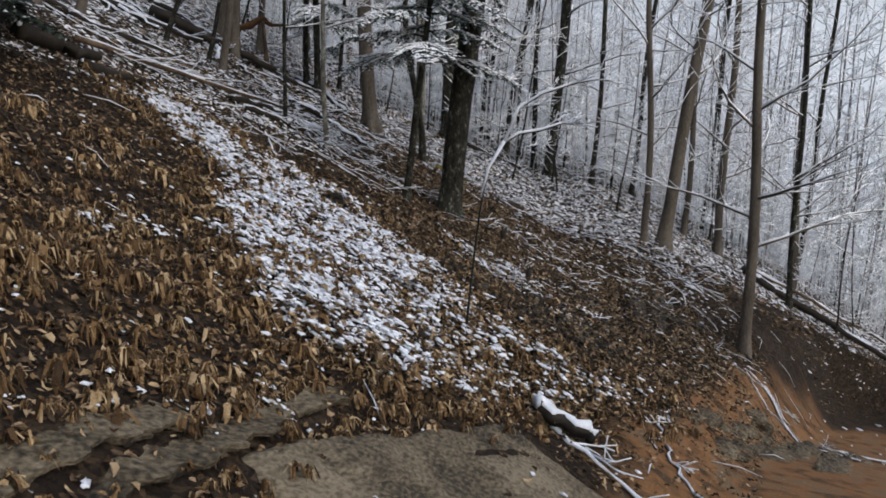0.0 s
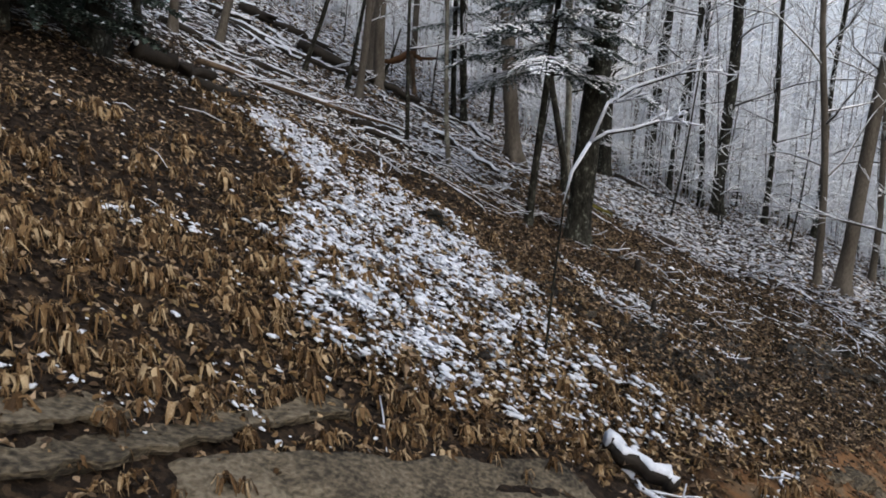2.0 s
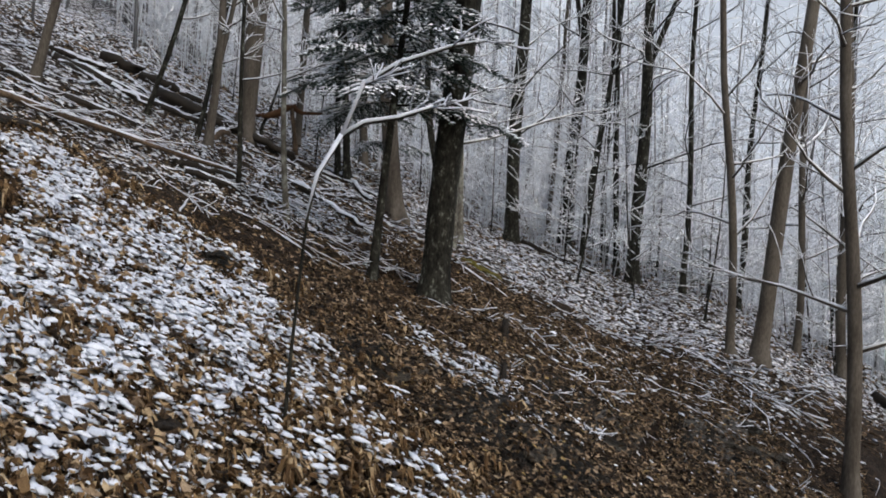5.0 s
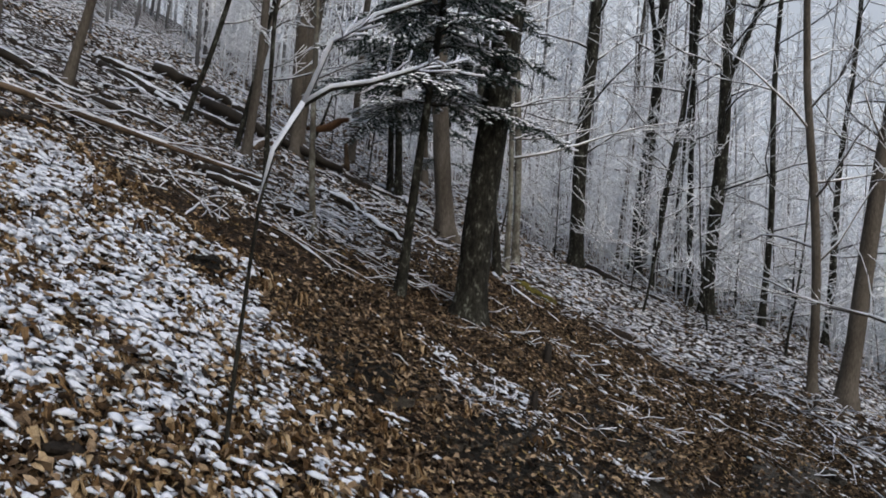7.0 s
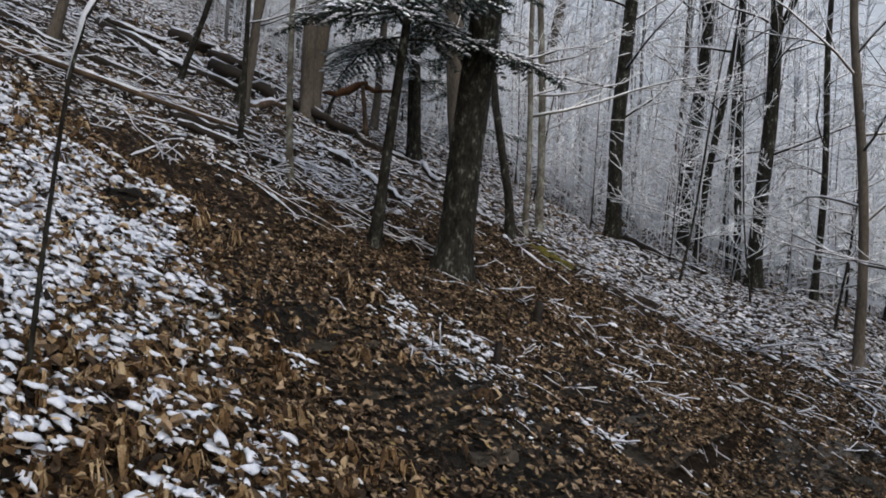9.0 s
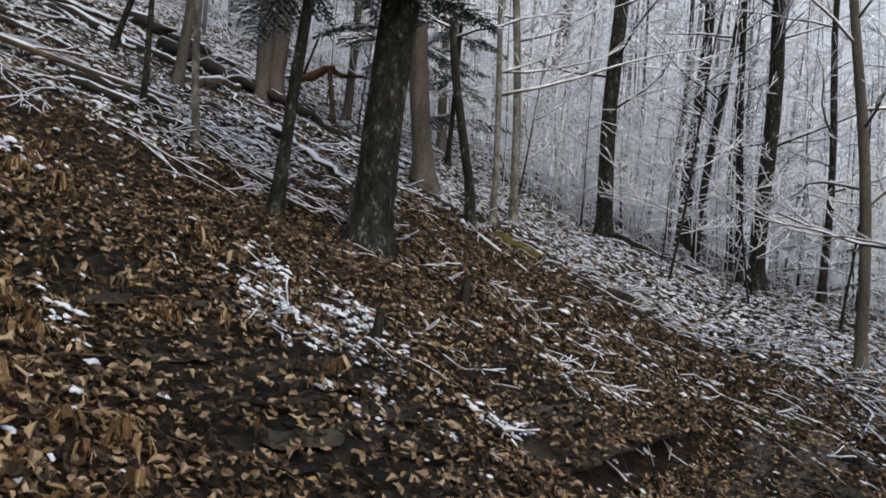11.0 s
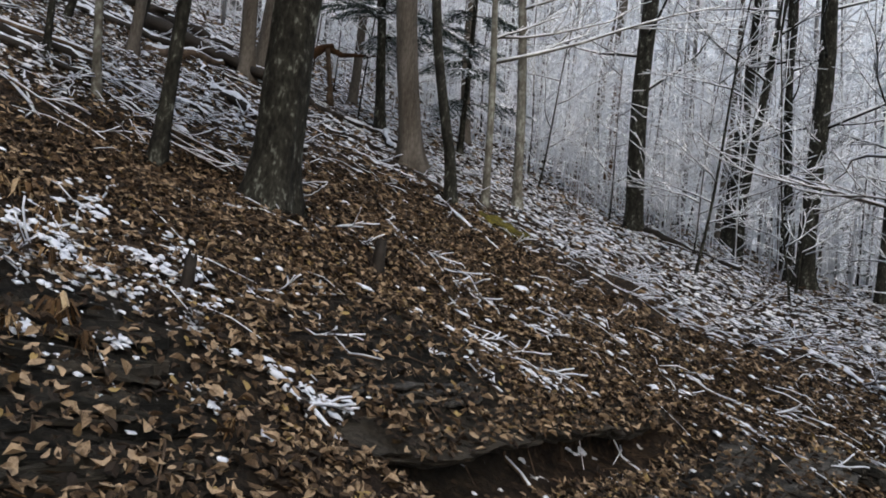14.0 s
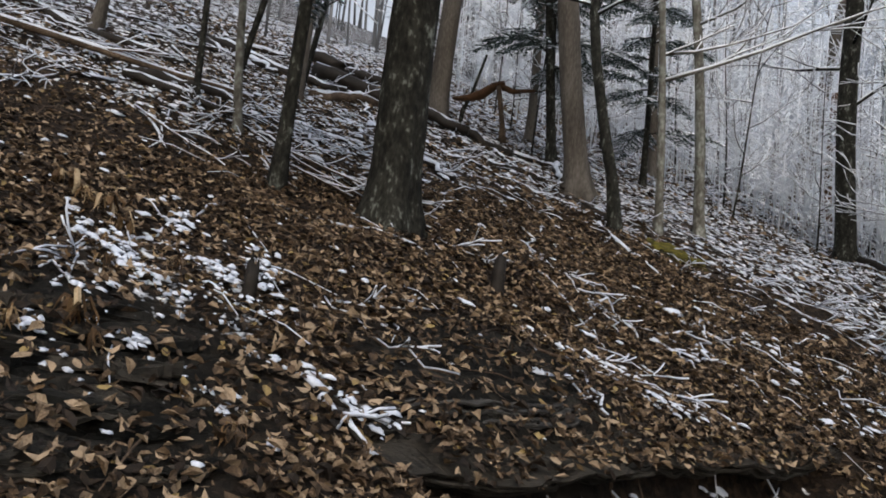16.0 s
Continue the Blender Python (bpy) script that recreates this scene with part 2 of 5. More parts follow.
def ground_material():
    m = bpy.data.materials.new("forest_floor")
    m.use_nodes = True
    n, l = m.node_tree.nodes, m.node_tree.links
    b = n["Principled BSDF"]
    tc = n.new("ShaderNodeTexCoord")

    def tex(scale, detail=6.0):
        t = n.new("ShaderNodeTexNoise")
        t.inputs["Scale"].default_value, t.inputs["Detail"].default_value = scale, detail
        l.new(tc.outputs["Object"], t.inputs["Vector"])
        return t.outputs["Fac"]

    def ramp(fac, stops):
        r = n.new("ShaderNodeValToRGB")
        for i, (pos, tone) in enumerate(stops):
            e = r.color_ramp.elements[i] if i < 2 else r.color_ramp.elements.new(pos)
            e.position, e.color = pos, (*tone, 1)
        l.new(fac, r.inputs[0])
        return r.outputs[0]

    def mixed(fac, a, c):
        x = n.new("ShaderNodeMix")
        x.data_type = "RGBA"
        l.new(fac, x.inputs["Factor"])
        l.new(a, x.inputs[6])
        l.new(c, x.inputs[7])
        return x.outputs[2]

    litter = n.new("ShaderNodeTexVoronoi")
    litter.inputs["Scale"].default_value = 24
    l.new(tc.outputs["Object"], litter.inputs["Vector"])
    bits = ramp(litter.outputs["Color"], [(0.1, (0.005, 0.004, 0.003)), (0.45, (0.016, 0.011, 0.008)), (0.7, (0.040, 0.027, 0.017)), (0.95, (0.09, 0.062, 0.038))])
    soil = ramp(tex(5), [(0.3, (0.004, 0.003, 0.0025)), (0.7, (0.016, 0.011, 0.008))])
    brown = mixed(tex(1.3), soil, bits)
    clay = ramp(tex(3), [(0.34, (0.05, 0.032, 0.018)), (0.5, (0.165, 0.084, 0.037)), (0.64, (0.12, 0.085, 0.052))])
    cover = n.new("ShaderNodeAttribute")
    cover.attribute_name = "cover"
    sep = n.new("ShaderNodeSeparateColor")
    l.new(cover.outputs["Color"], sep.inputs[0])
    stone = ramp(tex(9), [(0.3, (0.004, 0.004, 0.0035)), (0.55, (0.013, 0.012, 0.010)), (0.8, (0.04, 0.034, 0.026))])
    base = mixed(sep.outputs["Blue"], mixed(sep.outputs["Green"], brown, clay), stone)
    # snow lies where the noise stays under the share of white
    lumps = n.new("ShaderNodeMath")
    lumps.operation = "MULTIPLY_ADD"
    lumps.inputs[1].default_value = 0.75
    half = n.new("ShaderNodeMath")
    half.operation = "MULTIPLY"
    half.inputs[1].default_value = 0.25
    l.new(tex(11, 3), lumps.inputs[0])
    l.new(tex(3.2, 3), half.inputs[0])
    l.new(half.outputs[0], lumps.inputs[2])
    sub = n.new("ShaderNodeMath")
    sub.operation = "MULTIPLY_ADD"
    sub.inputs[1].default_value, sub.inputs[2].default_value = 0.21, 0.30
    l.new(sep.outputs["Red"], sub.inputs[0])
    less = n.new("ShaderNodeMath")
    less.operation = "SUBTRACT"
    l.new(sub.outputs[0], less.inputs[0])
    l.new(lumps.outputs[0], less.inputs[1])
    edge = n.new("ShaderNodeMapRange")
    edge.inputs["From Min"].default_value, edge.inputs["From Max"].default_value = -0.01, 0.05
    l.new(less.outputs[0], edge.inputs["Value"])
    white = ramp(tex(14), [(0.3, (0.62, 0.65, 0.70)), (0.7, (0.80, 0.82, 0.86))])
    l.new(mixed(edge.outputs[0], base, white), b.inputs["Base Color"])
    b.inputs["Roughness"].default_value, b.inputs["Specular IOR Level"].default_value = 0.85, 0.12
    bp = n.new("ShaderNodeBump")
    bp.inputs["Strength"].default_value, bp.inputs["Distance"].default_value = 0.8, 0.04
    l.new(tex(24), bp.inputs["Height"])
    l.new(bp.outputs[0], b.inputs["Normal"])
    return m


def build_ground():
    xs, ys = grown(-420, -8, -7.5, -0.8, 0.13)[:-1] + list(np.arange(-0.8, 4.6, 0.065)) + grown(4.6, 420, 4.6, 8.0, 0.13), grown(-300, 520, 2.5, 24.0, 0.13)
    verts, tones = [], []
    for y in ys:
        for x in xs:
            verts.append((x, y, ground_z(x, y)))
            tones.append((snowiness(x, y), clayness(x, y), shale(x, y), 1.0))
    w = len(xs)
    faces = [(j * w + i, j * w + i + 1, (j + 1) * w + i + 1, (j + 1) * w + i) for j in range(len(ys) - 1) for i in range(w - 1)]
    ob = mesh_object("ground", verts, faces, [ground_material()])
    at = ob.data.color_attributes.new("cover", "FLOAT_COLOR", "POINT")
    at.data.foreach_set("color", np.array(tones, dtype=np.float32).ravel())
    return tagged(ob, "sloping forest floor of wet leaves, soil and patchy snow", "ground", kind="structure")


build_ground()

# ---- trees ----
def limb(rng, wood, snow, p, d, length, r, depth, droop=0.0, white=0.9, sides=5):
    """One branch with its side twigs; snow lies along its upper side."""
    k = 5 if depth > 1 else 4
    pts, radii, q, way = [], [], Vector(p), Vector(d).normalized()
    for i in range(k + 1):
        pts.append(q.copy())
        radii.append(max(0.004, r * (1 - 0.75 * i / k)))
        way = (way + Vector((rng.uniform(-0.22, 0.22), rng.uniform(-0.22, 0.22), rng.uniform(-0.16, 0.2) - droop))).normalized()
        q = q + way * (length / k)
    wood.tube(pts, radii, sides if depth > 1 else 3)
    if white and abs(d[2]) < 0.93:
        snow.tube([a + Vector((0, 0, 0.75 * b + 0.003)) for a, b in zip(pts, radii)], [b * 0.75 * white + 0.0042 for b in radii], 4 if depth > 1 else 3)
    if depth > 0:
        n = rng.randint(3, 5)
        for c in range(n):
            i = min(k - 1, 1 + int((k - 1) * (c + rng.random()) / n))
            side = Vector((rng.uniform(-1, 1), rng.uniform(-1, 1), rng.uniform(-0.3, 0.7)))
            w = (pts[i + 1] - pts[i]).normalized()
            limb(rng, wood, snow, pts[i], w * 0.8 + side * 0.75, length * rng.uniform(0.32, 0.6), radii[i] * 0.55, depth - 1, droop, white, sides)


def trunk_line(height, lean, bend, rng, close=False):
    """Points up the trunk, with a lean in metres across per metre up."""
    hs = [-0.35, -0.1, 0.05, 0.2, 0.4, 0.7, 1.1, 1.6, 2.2, 2.9, 3.7, 4.6, 5.6, 7, 9, 11, 13.5, 16, 19]
    if close:
        hs = [-0.35 + 0.11 * k for k in range(52)] + [5.6, 7, 9, 11, 13.5, 16]
    hs = [h for h in hs if h < height] + [height]
    ph, qh = rng.uniform(0, 6), rng.uniform(0, 6)
    return [(h, Vector((lean[0] * h + bend * (math.sin(h * 0.9 + ph) - math.sin(ph)) * min(1, max(0, h)), lean[1] * h + bend * (math.sin(h * 0.7 + qh) - math.sin(qh)) * min(1, max(0, h)), h))) for h in hs]


def trunk_mesh(line, r, rng, sides, flare, top=0.3, forks=()):
    soup = Soup()
    lobes, ph = rng.choice((3, 4, 5)), rng.uniform(0, 6)
    verts, faces = [], []
    height = line[-1][0]
    for h, p in line:
        hh = max(0.0, h)
        rr = r * (1 - (1 - top) * (hh / height) ** 1.2) * (1 + flare * math.exp(-hh / 0.22))
        for j in range(sides):
            w = 2 * math.pi * j / sides
            k = 1 + 0.35 * flare * math.exp(-hh / 0.3) * math.cos(lobes * w + ph) + 0.09 * noise.noise(Vector((math.cos(w) * 2.5, math.sin(w) * 2.5, h * 1.3 + ph))) + (0.10 * abs(noise.noise(Vector((math.cos(w) * 9, math.sin(w) * 9, h * 2.2 + ph)))) if sides > 20 else 0)
            verts.append((p.x + rr * k * math.cos(w), p.y + rr * k * math.sin(w), p.z))
    for i in range(len(line) - 1):
        for j in range(sides):
            q = (j + 1) % sides
            faces.append((i * sides + j, i * sides + q, (i + 1) * sides + q, (i + 1) * sides + j))
    faces.append(tuple((len(line) - 1) * sides + j for j in range(sides)))
    soup.add(verts, faces)
    return soup


def tree(label, x, y, lean, r, height, bark, seed, bend=0.0, flare=0.6, limbs=14, first=3.0, reach=2.2, depth=2, sides=12, top=0.3, limb_r=0.3, fork=None, group="trees on the slope", white=0.9, boughs=()):
    """A bare winter tree: trunk, crown of branches and the snow on them."""
    rng = random.Random(seed)
    root = thing("tree", label, "tree", on_ground(x, y), group)
    line = trunk_line(height, lean, bend, rng, sides > 20)
    trunk_mesh(line, r, rng, sides, flare, top).make("trunk", [bark], root)

    def spot(h):
        for (h0, p0), (h1, p1) in zip(line, line[1:]):
            if h0 <= h <= h1:
                return p0.lerp(p1, (h - h0) / (h1 - h0))
        return line[-1][1]

    def bough(start, d, length, br, stem=None):
        wood, snow = Soup(), Soup()
        if stem:
            wood.tube(stem, [br * (1 - 0.12 * i) for i in range(len(stem))], 8)
            for c in range(6):
                a = c * 2.1 + seed
                limb(rng, wood, snow, stem[2 + c % 4], Vector((math.cos(a), math.sin(a), 0.5)), reach * 0.7, br * 0.4, depth, 0, white)
        else:
            limb(rng, wood, snow, start, d, length, br, depth, 0.0, white)
        ob = wood.make("branch", [bark], root)
        if snow.n:
            snow.make("snow", [RIME], ob, "fresh snow lying along the twigs")

    for i in range(limbs):
        h = first + (height - first) * ((i + rng.random() * 0.8) / max(1, limbs)) ** 1.3
        az = i * 2.4 + rng.uniform(-0.5, 0.5)
        k = 1 - 0.5 * (h - first) / max(1.0, height - first)
        d = Vector((math.cos(az), math.sin(az), rng.uniform(0.1, 0.7)))
        bough(spot(h), d, reach * k * rng.uniform(0.7, 1.3), max(0.012, min(0.035, r * limb_r * k)))
    if fork:
        h, dx, dy, fr = fork
        s = spot(h)
        bough(None, None, 0, fr, [s + Vector((dx * u, dy * u, u * (height - h))) + Vector((dx, dy, 0)) * 0.35 * math.sin(min(1, u * 3) * 1.57) for u in (0, 0.06, 0.15, 0.3, 0.6, 1)])
    for az, h, length, br in boughs:
        bough(spot(h), Vector((math.cos(az), math.sin(az), 0.12)), length, br)
    return root


MAIN = tree("thick dark furrowed tree trunk leaning on the slope", 0.03, 15.40, (0.05, 0.01), 0.195, 17, BARK_DARK, 11, 0.02, 0.42, 12, 5.0, 2.6, 2, 56)
tree("straight grey-brown trunk with a flared root foot", -1.93, 21.0, (-0.115, -0.05), 0.165, 18, BARK_GREY, 12, 0.02, 0.7, 10, 6.0, 2.4, 2, 32)
tree("slim dark trunk with an S-shaped bend", -0.63, 19.9, (-0.05, -0.03), 0.075, 11, BARK_DARK, 13, 0.24, 0.5, 10, 2.6, 1.6)
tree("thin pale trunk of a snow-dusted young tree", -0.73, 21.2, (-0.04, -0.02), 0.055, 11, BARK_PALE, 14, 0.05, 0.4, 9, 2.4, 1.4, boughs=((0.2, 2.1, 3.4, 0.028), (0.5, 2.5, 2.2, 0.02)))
tree("thin pale grey young tree with few branches", -0.86, 22.7, (-0.075, -0.034), 0.08, 12, BARK_PALE, 15, 0.03, 0.4, 10, 3.0, 1.5)
tree("tall dark trunk standing at the crest of the slope", -0.19, 27.2, (-0.005, 0), 0.185, 19, BARK_DARK, 16, 0.04, 0.5, 16, 2.8, 3.0)
tree("forked dark tree behind a fallen log", 1.05, 31.1, (0.03, 0.01), 0.185, 18, BARK_DARK, 17, 0.05, 0.5, 12, 6.0, 2.6, fork=(6.2, -0.9, 0.4, 0.10))
tree("slender dark tree in the misty wood", 2.68, 28.6, (-0.053, -0.02), 0.09, 17, BARK_DARK, 18, 0.03, 0.4, 12, 4, 1.8)
tree("dark tree with a side fork high up", 3.09, 27.6, (0.0, 0.0), 0.175, 19, BARK_DARK, 19, 0.05, 0.5, 16, 3.0, 3.0, fork=(5.8, 1.8, 0.4, 0.09))
tree("slim brown tree with long snowy branches", 4.9, 21.6, (-0.085, -0.03), 0.085, 15, BARK_GREY, 20, 0.06, 0.5, 16, 2.2, 2.8)
tree("broad grey-brown tree leaning over the slope", 5.58, 22.5, (0.09, 0.026), 0.17, 17, BARK_GREY, 21, 0.02, 0.6, 12, 4, 2.6)
tree("thin grey tree with snowy side branches above the clay", 6.05, 17.0, (-0.075, -0.005), 0.11, 14, BARK_GREY, 22, 0.05, 0.6, 16, 2.0, 2.8)
tree("slim lichen-speckled birch with a pale stem", -2.15, 15.35, (-0.12, -0.05), 0.042, 8, BARK_PALE, 24, 0.07, 0.4, 9, 2.0, 1.3)
tree("thin dark sapling among the snowy logs", -2.9, 15.3, (-0.016, -0.007), 0.035, 7, BARK_DARK, 25, 0.06, 0.4, 8, 1.4, 1.1)
tree("old leaning tree far up the wood", -7.4, 44.0, (0.15, 0.07), 0.28, 16, BARK_GREY, 26, 0.04, 0.5, 10, 5, 2.8)
tree("broken reddish snag without a crown", -4.9, 40.0, (0.01, 0.0), 0.15, 4.2, WOOD_ORANGE, 27, 0.02, 0.4, 2, 2.0, 0.8, 1, 10, 0.75)
tree("grey trunk behind the snowy logs", -4.75, 28.2, (-0.055, -0.02), 0.12, 15, BARK_GREY, 29, 0.03, 0.5, 10, 4, 1.8)
tree("grey trunk rising behind the log pile", -5.2, 20.8, (-0.02, -0.01), 0.13, 15, BARK_GREY, 30, 0.03, 0.5, 9, 4, 1.8)
tree("thin leaning dark stem in the snow", -5.8, 17.7, (0.22, 0.07), 0.05, 8, BARK_DARK, 31, 0.05, 0.4, 8, 1.8, 1.2)
tree("forked grey young tree in the snow", -4.7, 17.95, (0.04, 0.01), 0.075, 9, BARK_GREY, 32, 0.05, 0.4, 8, 2, 1.3, fork=(1.4, 0.5, 0.1, 0.05))
tree("thick black leaning trunk above the bank", -5.95, 11.0, (0.21, 0.08), 0.16, 12, BARK_DARK, 33, 0.03, 0.8, 8, 3.5, 1.8)
tree("black bent stem beside a rotten log", -5.75, 11.85, (-0.06, -0.03), 0.062, 8, BARK_DARK, 34, 0.10, 0.4, 7, 2.4, 1.2)
tree("leaning grey-brown trunk on the upper slope", -6.75, 15.93, (0.18, 0.06), 0.075, 9, BARK_GREY, 35, 0.02, 0.5, 4, 3, 1.0)
tree("mossy grey trunk at the top of the bank", -6.86, 14.5, (0.03, 0.01), 0.07, 9, BARK_GREY, 41, 0.03, 0.5, 8, 3, 1.3)
tree("thin crooked black sapling in the snow", -5.1, 18.3, (0.17, 0.06), 0.045, 6, BARK_DARK, 36, 0.08, 0.3, 7, 1.4, 1.1)
tree("dark trunk at the edge of the bank", -4.95, 7.9, (0.02, 0.0), 0.08, 10, BARK_DARK, 37, 0.04, 0.6, 6, 3, 1.4)
tree("slim dark trunk behind the flared trunk", -3.85, 22.95, (-0.05, -0.04), 0.07, 13, BARK_DARK, 38, 0.03, 0.4, 9, 3, 1.5)
tree("leaning grey stem beside broken wood", -5.4, 24.3, (0.02, 0.02), 0.09, 13, BARK_GREY, 39, 0.03, 0.4, 9, 3, 1.5)
tree("stout grey trunk beyond the log pile", -5.75, 21.9, (0.05, 0.02), 0.19, 16, BARK_GREY, 40, 0.02, 0.6, 9, 5, 2.0)
for n, (tx, ty, lx, tr) in enumerate(((11.1, 27.5, -0.07, 0.12), (9.6, 24.0, -0.05, 0.08), (4.4, 27.4, -0.02, 0.08), (8.1, 26.0, -0.03, 0.12), (1.7, 28.3, 0.09, 0.09), (2.3, 30.5, -0.02, 0.08), (7.1, 26.2, -0.02, 0.09), (6.2, 30.0, 0.03, 0.09), (9.2, 31.5, 0.0, 0.1), (0.4, 33.0, 0.02, 0.08), (12.5, 31.0, 0.02, 0.1))):
    tree("tall dark tree of the snowy wood", tx, ty, (lx, 0.0), tr, 17, BARK_DARK if n % 3 else BARK_GREY, 60 + n, 0.05, 0.5, 14, 2.2, 2.8, 2, 10)


def far_wood():
    """The wood beyond the crest: many thin trunks in haze-tinted colours, with white twigs."""
    rng = random.Random(5)
    soup = Soup()
    for n in range(960):
        u = rng.random()
        y = 35 + 62 * u ** 1.0
        x = rng.uniform(-0.75, 0.80) * (y - 4) + 2
        if n >= 760:
            x, y = rng.uniform(-48, -11), rng.uniform(15, 46)
        base = Vector((x, y, lie(x, y) - 0.3))
        h, r = rng.uniform(10, 19), rng.uniform(0.03, 0.085)
        lx, ly = rng.uniform(-0.05, 0.05), rng.uniform(-0.04, 0.04)
        pts = [base + Vector((lx * h * t + 0.15 * math.sin(5 * t + n), ly * h * t, h * t)) for t in (0, 0.12, 0.25, 0.45, 0.7, 1)]
        # beyond 46 m the trunks take the paler haze colour
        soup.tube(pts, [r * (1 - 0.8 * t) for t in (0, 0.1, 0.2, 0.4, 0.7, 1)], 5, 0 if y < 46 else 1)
        for c in range(22):
            t = 0.12 + 0.85 * rng.random()
            s = base + Vector((lx * h * t, ly * h * t, h * t))
            az = rng.uniform(0, 6.3)
            d = Vector((math.cos(az), math.sin(az), rng.uniform(0.1, 0.9)))
            ln = rng.uniform(0.8, 2.4)
            a = s + d * ln * 0.5 + Vector((0, 0, rng.uniform(-0.1, 0.2)))
            b = s + d * ln + Vector((rng.uniform(-0.3, 0.3), rng.uniform(-0.3, 0.3), rng.uniform(-0.2, 0.4)))
            soup.tube([s, a, b], [0.034, 0.026, 0.014], 3, 2)
            for q in range(3):
                e = a.lerp(b, q / 3) if q else a
                soup.tube([e, e + Vector((rng.uniform(-0.7, 0.7), rng.uniform(-0.7, 0.7), rng.uniform(-0.1, 0.6)))], [0.020, 0.012], 3, 2)
    ob = soup.make("far_wood", [BARK_FAR_HAZED, BARK_FARTHEST_HAZED, RIME])
    return tagged(ob, "far wood of thin haze-tinted trunks with white frosted twigs", "far trees", kind="stuff")


# bark of the farthest trunks, with still more haze painted into the base colour
BARK_FARTHEST_HAZED = material("hazed_farthest_bark", [(0.30, 0.32, 0.35), (0.48, 0.51, 0.55)], 2, 0.9, 0.2, 20, (1, 1, 0.3), "island")
far_wood()


def frosted_brush():
    """Fine white twigs that fill the wood between the trunks."""
    rng = random.Random(18)
    soup = Soup()
    for n in range(1500):
        y = 27 + 42 * rng.random() ** 1.2
        x = rng.uniform(-0.62, 0.70) * (y - 4) + 2
        base = Vector((x, y, lie(x, y)))
        tall = rng.uniform(1.2, 6.5)
        thin = 0.006 + 0.00022 * y
        for c in range(9):
            a = rng.uniform(0, 6.3)
            p = base + Vector((0, 0, tall * rng.random()))
            d = Vector((math.cos(a), math.sin(a), rng.uniform(0.0, 1.1)))
            q = p + d * rng.uniform(0.4, 0.9)
            e = q + Vector((d.x + rng.uniform(-0.6, 0.6), d.y + rng.uniform(-0.6, 0.6), rng.uniform(-0.1, 0.6))) * rng.uniform(0.4, 0.9)
            soup.tube([p, q, e], [thin, thin * 0.9, thin * 0.5], 3)
        soup.tube([base, base + Vector((rng.uniform(-0.3, 0.3), 0, tall))], [thin * 1.3, thin * 0.7], 3)
    ob = soup.make("frosted_brush", [RIME])
    return tagged(ob, "fine frosted twigs of brush filling the misty wood", "brush", kind="stuff")


frosted_brush()


def understory():
    """Low saplings along the crest, every twig white."""
    rng = random.Random(8)
    for n in range(58):
        y = rng.uniform(23, 38)
        x = rng.uniform(-0.42, 0.42) * y + 2.5
        r = rng.uniform(0.012, 0.03)
        tree("slender sapling with snow-covered twigs", x, y, (rng.uniform(-0.15, 0.15), 0.05), r, rng.uniform(3.5, 6.5), BARK_DARK, 200 + n, 0.06, 0.3, 9, 0.7, 1.3, 2, 6, limb_r=0.4, group="young trees at the crest", white=1.2)


understory()


